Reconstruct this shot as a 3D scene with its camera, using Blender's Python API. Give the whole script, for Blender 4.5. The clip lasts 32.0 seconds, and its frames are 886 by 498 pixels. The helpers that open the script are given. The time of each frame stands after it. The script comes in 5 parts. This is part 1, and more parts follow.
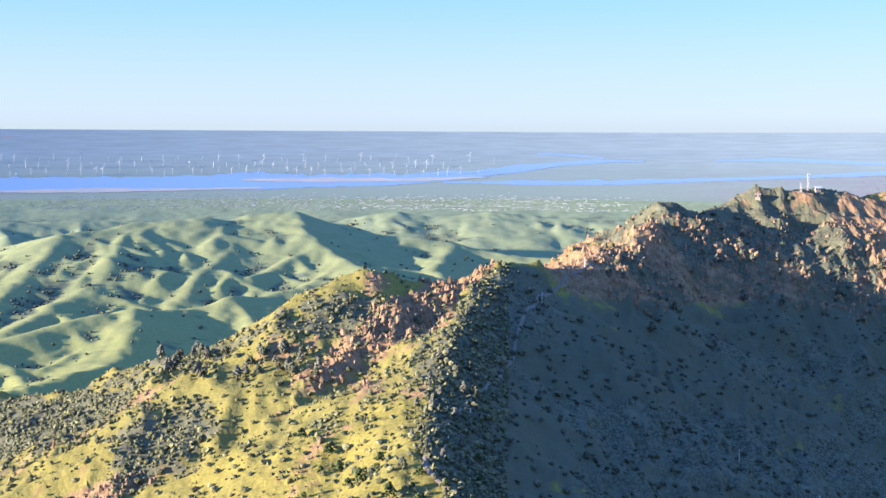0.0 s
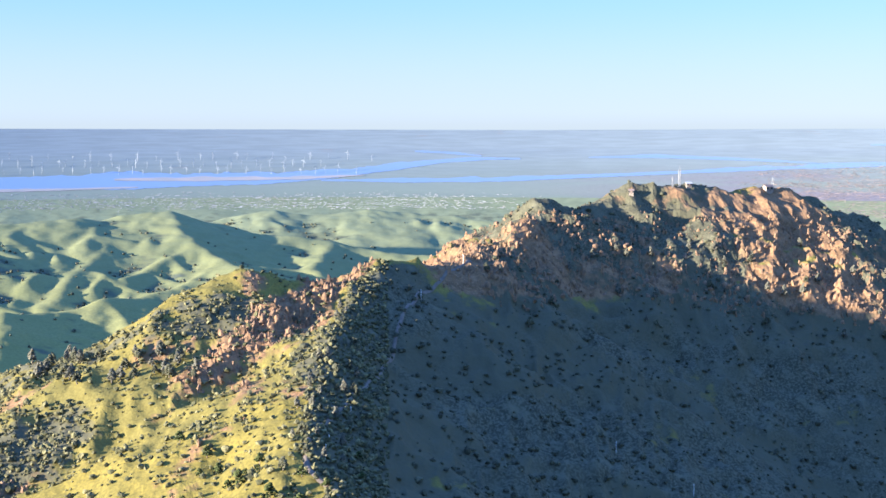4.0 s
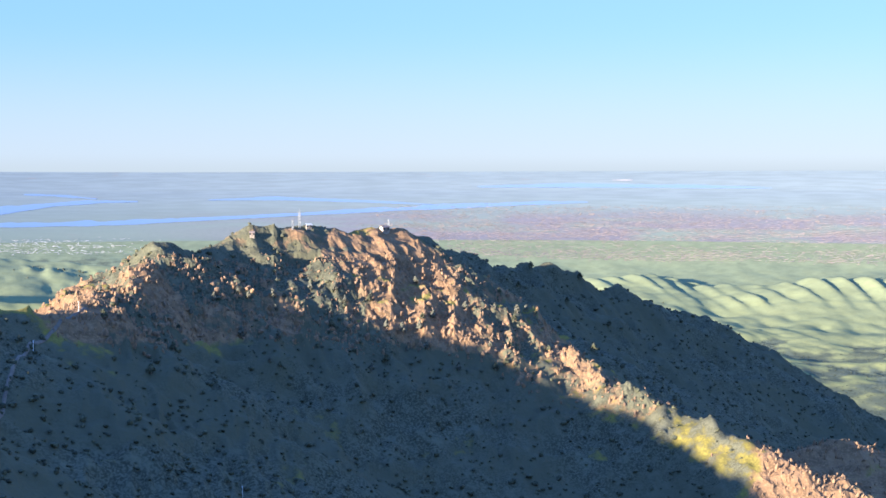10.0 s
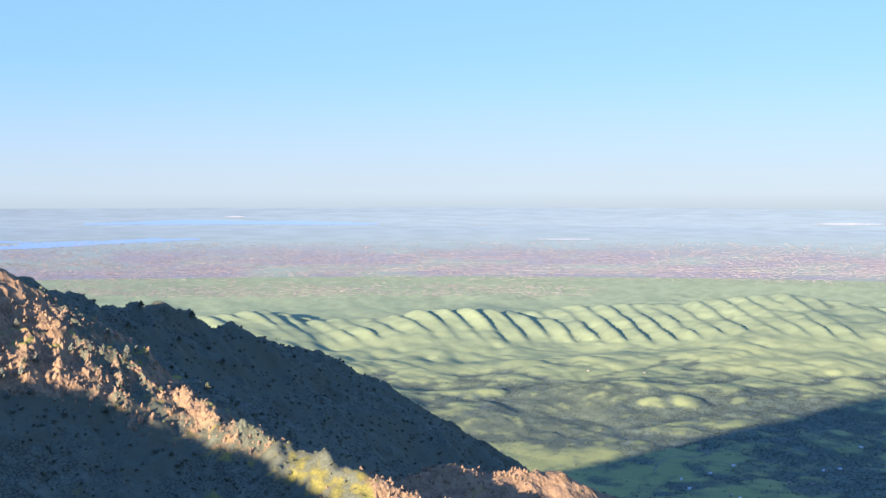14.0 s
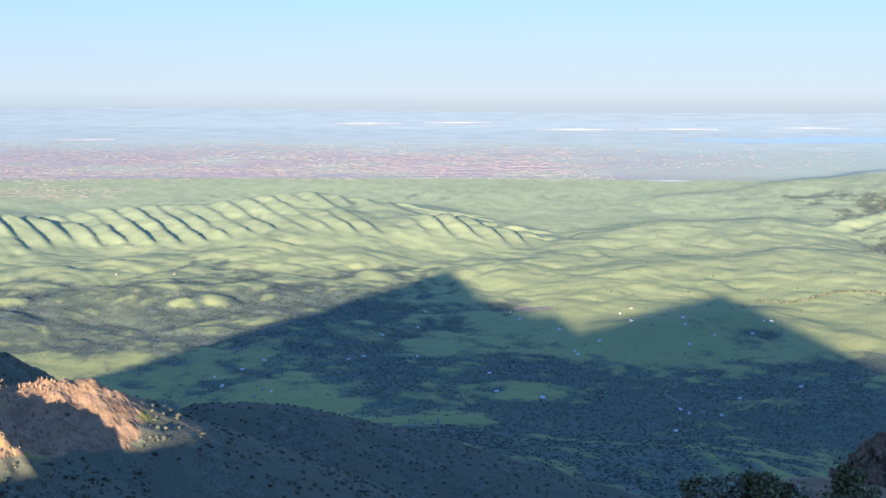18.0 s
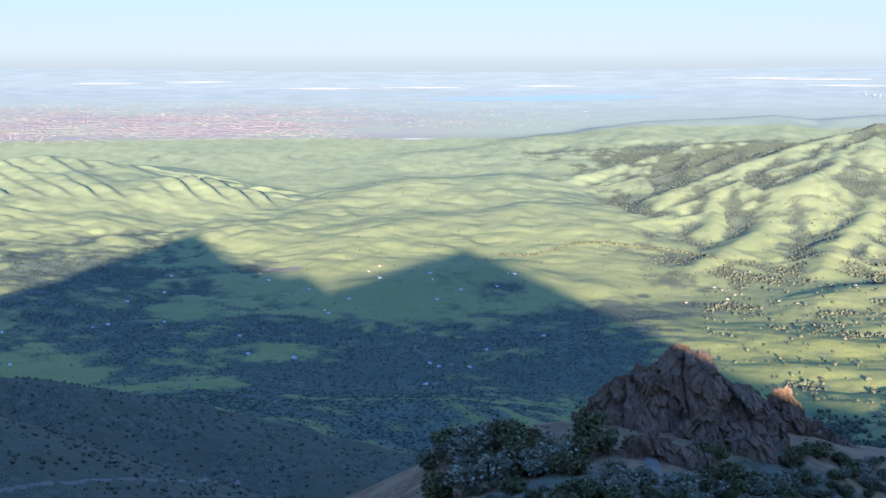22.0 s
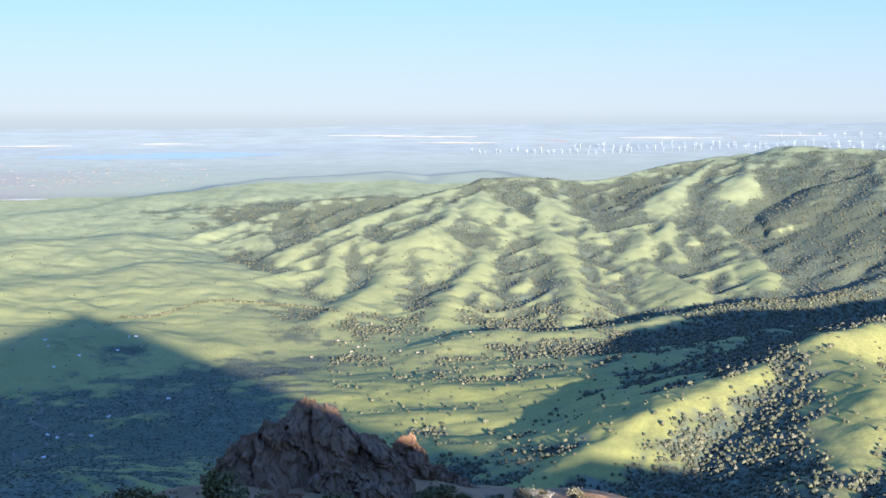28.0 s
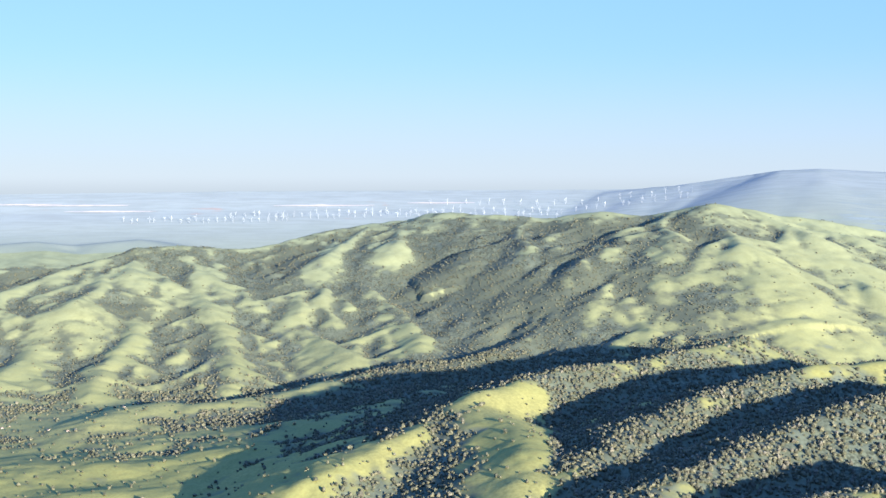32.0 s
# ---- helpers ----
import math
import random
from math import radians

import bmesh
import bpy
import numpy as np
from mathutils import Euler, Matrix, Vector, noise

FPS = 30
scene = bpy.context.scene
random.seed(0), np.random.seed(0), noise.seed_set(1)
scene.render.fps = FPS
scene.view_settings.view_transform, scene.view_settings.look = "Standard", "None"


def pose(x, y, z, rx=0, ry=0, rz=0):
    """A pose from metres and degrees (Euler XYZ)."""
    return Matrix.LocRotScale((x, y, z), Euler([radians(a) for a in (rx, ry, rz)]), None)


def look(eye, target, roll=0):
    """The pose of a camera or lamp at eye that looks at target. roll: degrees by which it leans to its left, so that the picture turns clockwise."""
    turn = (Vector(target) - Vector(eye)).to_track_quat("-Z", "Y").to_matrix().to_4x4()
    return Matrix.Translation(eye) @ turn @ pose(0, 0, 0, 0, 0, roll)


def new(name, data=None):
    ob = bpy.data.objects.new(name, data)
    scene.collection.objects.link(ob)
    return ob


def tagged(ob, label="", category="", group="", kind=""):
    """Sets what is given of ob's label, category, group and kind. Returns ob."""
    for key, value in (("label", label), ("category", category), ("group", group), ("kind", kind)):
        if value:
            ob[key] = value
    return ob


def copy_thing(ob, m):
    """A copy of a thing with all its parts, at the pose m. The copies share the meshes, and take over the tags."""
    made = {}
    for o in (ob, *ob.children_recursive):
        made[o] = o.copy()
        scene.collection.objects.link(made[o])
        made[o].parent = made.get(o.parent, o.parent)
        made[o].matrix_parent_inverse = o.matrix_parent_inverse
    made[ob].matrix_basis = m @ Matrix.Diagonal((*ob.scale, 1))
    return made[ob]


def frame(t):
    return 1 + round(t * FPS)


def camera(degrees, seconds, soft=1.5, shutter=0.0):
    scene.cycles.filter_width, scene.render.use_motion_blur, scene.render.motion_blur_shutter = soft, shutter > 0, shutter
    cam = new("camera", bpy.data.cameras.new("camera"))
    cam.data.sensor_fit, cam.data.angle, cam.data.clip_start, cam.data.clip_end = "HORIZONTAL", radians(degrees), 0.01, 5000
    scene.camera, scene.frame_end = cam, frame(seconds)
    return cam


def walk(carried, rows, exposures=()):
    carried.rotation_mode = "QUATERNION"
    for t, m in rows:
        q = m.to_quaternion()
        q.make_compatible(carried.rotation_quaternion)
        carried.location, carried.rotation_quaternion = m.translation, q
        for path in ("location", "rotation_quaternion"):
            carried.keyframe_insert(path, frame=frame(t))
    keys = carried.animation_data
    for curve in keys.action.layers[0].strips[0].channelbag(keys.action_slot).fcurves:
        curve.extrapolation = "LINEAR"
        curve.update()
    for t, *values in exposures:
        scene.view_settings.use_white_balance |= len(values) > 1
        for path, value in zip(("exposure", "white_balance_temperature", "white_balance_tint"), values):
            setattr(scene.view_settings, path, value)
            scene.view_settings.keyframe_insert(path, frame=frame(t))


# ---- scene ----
FOV = 38.4
EYE = Vector((0.06, 0.04, 580.0))
cam = camera(FOV, 32.0, soft=1.6)
# seconds, heading, tilt, lean in degrees; the camera stands on the summit and turns
HEADINGS = (
    (0, -0.00, -5.17, 0.32), (0.5, 3.34, -5.05, 0.27), (1, 5.46, -5.01, 0.28), (1.5, 6.52, -5.07, 0.30),
    (2, 7.17, -5.20, 0.31), (2.5, 7.35, -5.28, 0.38), (3, 6.89, -5.27, 0.37), (3.5, 6.00, -5.23, 0.25),
    (5.5, 4.50, -6.03, -0.17), (6, 3.52, -7.16, -0.28), (6.5, 2.83, -8.56, -0.44), (7, 3.09, -9.74, -0.59),
    (7.5, 4.72, -10.15, -0.53), (8, 7.68, -9.33, -0.60), (8.5, 10.92, -7.93, -0.40), (9, 14.81, -6.11, -0.25),
    (9.5, 18.74, -4.42, -0.09), (10, 22.44, -3.31, 0.14), (10.5, 26.21, -2.75, 0.08), (11, 29.48, -2.66, 0.11),
    (11.5, 32.40, -2.65, 0.18), (12, 34.77, -2.76, 0.25), (12.5, 36.55, -2.55, 0.33), (13, 37.81, -2.18, 0.23),
    (13.5, 38.76, -1.82, 0.10), (15.5, 44.66, -2.21, -0.12), (16, 47.29, -2.73, -0.18), (16.5, 50.68, -3.39, -0.21),
    (17, 54.64, -4.29, -0.08), (17.5, 57.78, -5.29, 0.02), (18, 60.81, -6.11, 0.08), (18.5, 63.77, -6.73, 0.11),
    (19, 66.07, -7.29, 0.17), (19.5, 67.80, -7.66, 0.08), (20, 69.11, -7.83, 0.11), (20.5, 69.82, -7.88, 0.16),
    (21, 70.45, -7.90, 0.15), (21.5, 71.27, -7.92, 0.02), (22, 72.20, -7.93, -0.08), (22.5, 73.25, -7.90, -0.13),
    (23, 74.27, -7.58, -0.12), (23.5, 75.65, -7.13, -0.11), (24, 77.33, -6.50, 0.04), (24.5, 78.22, -6.06, 0.03),
    (26.5, 82.82, -5.60, 0.03), (27, 85.04, -5.55, 0.04), (27.5, 86.99, -5.46, -0.02), (28, 89.17, -5.38, -0.06),
    (28.5, 91.46, -5.31, -0.06), (29, 93.66, -5.29, -0.06), (29.5, 95.91, -5.24, -0.00), (30, 97.75, -4.96, 0.05),
    (30.5, 99.65, -4.31, -0.03), (31, 101.29, -3.55, -0.05), (31.5, 102.89, -2.81, -0.17), (32, 104.57, -2.37, -0.21))
walk(cam, [(t, pose(EYE.x, EYE.y, EYE.z, 90 + tilt, 0, -head) @ pose(0, 0, 0, 0, 0, lean))
           for t, head, tilt, lean in HEADINGS],
     exposures=((0.0, 2.0, 6500, 10), (6.0, 2.05, 6500, 10), (7.5, 2.4, 6500, 10), (8.2, 2.4, 6500, 10), (9.0, 2.0, 6500, 10), (11.0, 1.88, 6500, 10), (13.0, 1.76, 6500, 10), (17.0, 1.76, 6500, 10), (19.0, 1.8, 6500, 10), (21.0, 1.86, 6500, 10), (23.0, 1.87, 6500, 10), (27.0, 1.82, 6500, 10), (32.0, 1.8, 6500, 10)))

# ---- light ----
SUN_AZ, SUN_EL = 253.2, 7.85
HAZE, HAZE_COLOR = 0.48, (3.2, 7.8, 16.8)
world = bpy.data.worlds.new("sky")
scene.world = world
world.use_nodes = True
wn = world.node_tree.nodes
sky = wn.new("ShaderNodeTexSky")
sky.sky_type = "NISHITA"
sky.sun_disc = False
sky.sun_elevation, sky.sun_rotation = radians(SUN_EL), radians(SUN_AZ)
sky.altitude, sky.air_density, sky.dust_density, sky.ozone_density = 600, 1.0, 0.05, 1.2
wn["Background"].inputs["Strength"].default_value = 0.034
haze = wn.new("ShaderNodeMix")  # even haze over the clear sky
haze.data_type = "RGBA"
haze.inputs[0].default_value = HAZE
haze.inputs[7].default_value = (*HAZE_COLOR, 1)
world.node_tree.links.new(sky.outputs[0], haze.inputs[6])
around = wn.new("ShaderNodeTexCoord")
split = wn.new("ShaderNodeSeparateXYZ")
world.node_tree.links.new(around.outputs["Generated"], split.inputs[0])
veil = haze.outputs[2]
for low, high, amount, tone in ((0.22, 0.65, -0.65, (1.4, 3.9, 14.0)), (0.015, 0.12, 0.5, (6.1, 6.6, 6.2)), (0.0, 0.018, 0.8, (4.9, 5.8, 6.6))):
    # a deep blue zenith, pale dust above the horizon, blue-grey air along it, the same all round
    fade = wn.new("ShaderNodeMapRange")
    fade.interpolation_type = "SMOOTHSTEP"
    for k, v in ((1, low), (2, high), (3, max(amount, 0.0)), (4, max(-amount, 0.0))):
        fade.inputs[k].default_value = v
    world.node_tree.links.new(split.outputs["Z"], fade.inputs[0])
    layer = wn.new("ShaderNodeMix")
    layer.data_type = "RGBA"
    layer.inputs[7].default_value = (*tone, 1)
    world.node_tree.links.new(fade.outputs[0], layer.inputs[0])
    world.node_tree.links.new(veil, layer.inputs[6])
    veil = layer.outputs[2]
world.node_tree.links.new(veil, wn["Background"].inputs["Color"])
sun_data = bpy.data.lights.new("sun", "SUN")
sun_data.energy, sun_data.angle, sun_data.color = 5.0, radians(0.7), (1.0, 0.895, 0.78)
sun = new("sun", sun_data)
sd = Vector((math.sin(radians(SUN_AZ)) * math.cos(radians(SUN_EL)), math.cos(radians(SUN_AZ)) * math.cos(radians(SUN_EL)), math.sin(radians(SUN_EL))))
sun.matrix_world = look(EYE + sd * 50, EYE)


# ---- materials ----
def nodes_of(name):
    m = bpy.data.materials.new(name)
    m.use_nodes = True
    nt = m.node_tree
    return m, nt, nt.nodes["Principled BSDF"]


def add_node(nt, kind, **inputs):
    n = nt.nodes.new(kind)
    for k, v in inputs.items():
        n.inputs[k.replace("_", " ")].default_value = v
    return n


def mixer(nt, fac, a, b):
    """A colour mix; fac, a and b are sockets or values."""
    n = nt.nodes.new("ShaderNodeMix")
    n.data_type = "RGBA"
    for k, v in ((0, fac), (6, a), (7, b)):
        if isinstance(v, bpy.types.NodeSocket):
            nt.links.new(v, n.inputs[k])
        else:
            n.inputs[k].default_value = v if k == 0 else (*v, 1)
    return n.outputs[2]


def ramp(nt, socket, lo, hi):
    n = nt.nodes.new("ShaderNodeMapRange")
    n.interpolation_type = "SMOOTHSTEP"
    n.inputs[1].default_value, n.inputs[2].default_value = lo, hi
    nt.links.new(socket, n.inputs[0])
    return n.outputs[0]


def noise_tex(nt, scale, detail=4.0, rough=0.55, vec=None):
    n = add_node(nt, "ShaderNodeTexNoise", Scale=scale, Detail=detail, Roughness=rough)
    if vec is None:
        vec = nt.nodes.new("ShaderNodeTexCoord").outputs["Object"]
    nt.links.new(vec, n.inputs["Vector"])
    return n.outputs["Fac"]


def bump(nt, bsdf, socket, strength, distance):
    b = add_node(nt, "ShaderNodeBump", Strength=strength, Distance=distance)
    nt.links.new(socket, b.inputs["Height"])
    nt.links.new(b.outputs[0], bsdf.inputs["Normal"])


def plain_material(name, color, rough=0.8, metal=0.0, second=None, scale=1.0, relief=0.0):
    m, nt, p = nodes_of(name)
    p.inputs["Roughness"].default_value, p.inputs["Metallic"].default_value = rough, metal
    p.inputs["Base Color"].default_value = (*color, 1)
    if second:
        f = noise_tex(nt, scale, 5)
        nt.links.new(mixer(nt, ramp(nt, f, 0.35, 0.68), color, second), p.inputs["Base Color"])
        if relief:
            bump(nt, p, f, 0.7, relief)
    return m


def ground_material(name, grass, grass2, brush, rock, grain=0.06, relief=1.5, streaks=False, haze_tone=None, vary=1.0, edge=0.1, suburb=None):
    """Open country: grass, scrub and bare rock by the mesh's own masks; fields may run in streaks, and a painted haze
    tone takes over with distance.
    """
    m, nt, p = nodes_of(name)
    p.inputs["Roughness"].default_value = 0.95
    p.inputs["Specular IOR Level"].default_value = 0.1
    vec = None
    if streaks:
        lay = nt.nodes.new("ShaderNodeAttribute")
        lay.attribute_name = "lay"
        vec = lay.outputs["Vector"]
    big, mid, fine = noise_tex(nt, grain * 0.12, 4, vec=vec), noise_tex(nt, grain, 5, vec=vec), noise_tex(nt, grain * 7, 4, vec=vec)
    a_brush = nt.nodes.new("ShaderNodeAttribute")
    a_brush.attribute_name = "brush"
    a_rock = nt.nodes.new("ShaderNodeAttribute")
    a_rock.attribute_name = "rock"

    def broken(mask, texture, reach, soft):
        """The mask's edge, broken up by a texture."""
        n = nt.nodes.new("ShaderNodeMath")
        n.operation = "MULTIPLY_ADD"
        nt.links.new(texture, n.inputs[0])
        n.inputs[1].default_value = reach
        nt.links.new(mask, n.inputs[2])
        return ramp(nt, n.outputs[0], 0.5 + reach * 0.5 - soft, 0.5 + reach * 0.5 + soft)
    g = mixer(nt, ramp(nt, big, 0.35, 0.65), grass, grass2)
    g = mixer(nt, ramp(nt, fine, 0.3, 0.75), g, tuple(c * (1 - 0.28 * vary) for c in grass2))
    # distance haze mixed into the grass colour
    if haze_tone:
        a_haze = nt.nodes.new("ShaderNodeAttribute")
        a_haze.attribute_name = "haze_tone"
        g = mixer(nt, a_haze.outputs["Fac"], g, mixer(nt, ramp(nt, mid, 0.35, 0.65), haze_tone, tuple(c * 0.85 for c in haze_tone)))
    if suburb:
        a_built = nt.nodes.new("ShaderNodeAttribute")
        a_built.attribute_name = "suburb"
        g = mixer(nt, a_built.outputs["Fac"], g, mixer(nt, ramp(nt, fine, 0.35, 0.65), suburb, tuple(c * 0.72 for c in suburb)))
    b = mixer(nt, ramp(nt, fine, 0.4, 0.62), tuple(c * (1 - 0.3 * vary) for c in brush), tuple(c * (1 + 0.55 * vary) for c in brush))
    b = mixer(nt, ramp(nt, mid, 0.45, 0.75), b, tuple(c * (1 + 0.7 * vary) for c in brush))
    b = mixer(nt, ramp(nt, big, 0.42, 0.62), b, tuple(c * (1 + k * vary) for c, k in zip(brush, (0.25, 0.22, 0.15))))
    r = mixer(nt, ramp(nt, mid, 0.3, 0.7), rock, tuple(c * (1 - 0.45 * vary) for c in rock))
    r = mixer(nt, ramp(nt, fine, 0.45, 0.75), r, tuple(c * (1 + 0.25 * vary) for c in rock))
    col = mixer(nt, broken(a_rock.outputs["Fac"], mid, 0.9, 0.12), g, r)
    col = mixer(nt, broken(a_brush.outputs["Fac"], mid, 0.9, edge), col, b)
    nt.links.new(col, p.inputs["Base Color"])
    bump(nt, p, mid, 0.6, relief)
    return m


MOUNTAIN = ground_material("mountain_ground", (0.275, 0.22, 0.05), (0.21, 0.18, 0.055), (0.088, 0.086, 0.056), (0.29, 0.175, 0.095), 0.13, 2.2)
HILLS = ground_material("hill_grass", (0.247, 0.258, 0.09), (0.296, 0.292, 0.105), (0.08, 0.095, 0.066), (0.25, 0.21, 0.13), 0.03, 2.0, haze_tone=(0.245, 0.28, 0.16), edge=0.25)
# the plain's colours hold pale blue-grey haze as well as fields
PLAIN = ground_material("plain_ground", (0.225, 0.272, 0.20), (0.24, 0.28, 0.215), (0.18, 0.225, 0.225), (0.31, 0.27, 0.245), 0.05, 0.1, streaks=True, haze_tone=(0.245, 0.295, 0.305), vary=0.4, suburb=(0.262, 0.245, 0.252))


# ---- terrain ----
def polar(az, el, r):
    """A place on the ground by heading and elevation angle (degrees) seen from the summit, and ground distance."""
    a = radians(az)
    return (r * math.sin(a), r * math.cos(a), r * math.tan(radians(el)))


def lattice(ix, iy, seed):
    h = (ix * 374761393 + iy * 668265263 + seed * 974711) & 0x7FFFFFFF
    h = ((h ^ (h >> 13)) * 1274126177) & 0x7FFFFFFF
    return ((h ^ (h >> 16)) & 0xFFFF) / 65535.0


def value_noise(x, y, seed):
    ix, iy = np.floor(x).astype(np.int64), np.floor(y).astype(np.int64)
    fx, fy = x - ix, y - iy
    fx, fy = fx * fx * fx * (fx * (fx * 6 - 15) + 10), fy * fy * fy * (fy * (fy * 6 - 15) + 10)
    a, b = lattice(ix, iy, seed), lattice(ix + 1, iy, seed)
    c, d = lattice(ix, iy + 1, seed), lattice(ix + 1, iy + 1, seed)
    return (a + (b - a) * fx) * (1 - fy) + (c + (d - c) * fx) * fy


def fbm(x, y, size, octaves, seed, ridged=False):
    total, amp, norm = 0.0, 1.0, 0.0
    for o in range(octaves):
        k = 2.03 ** o / size
        v = value_noise(x * k + 17.3 * o, y * k - 9.1 * o, seed + o)
        if ridged:
            v = 1 - np.abs(2 * v - 1)
        total, norm, amp = total + amp * v, norm + amp, amp * 0.5
    return total / norm


BASE_R = np.array([0, 3, 30, 100, 200, 300, 500, 800, 1000, 1300, 1500, 1750, 2100, 2600, 3000, 3400, 3800, 4200, 4500, 4700, 4900.])
BASE_Z = np.array([-2.2, -2.4, -21, -63, -121, -167, -240, -310, -350, -400, -435, -456, -447, -425, -398, -350, -285, -205, -128, -68, 3.])

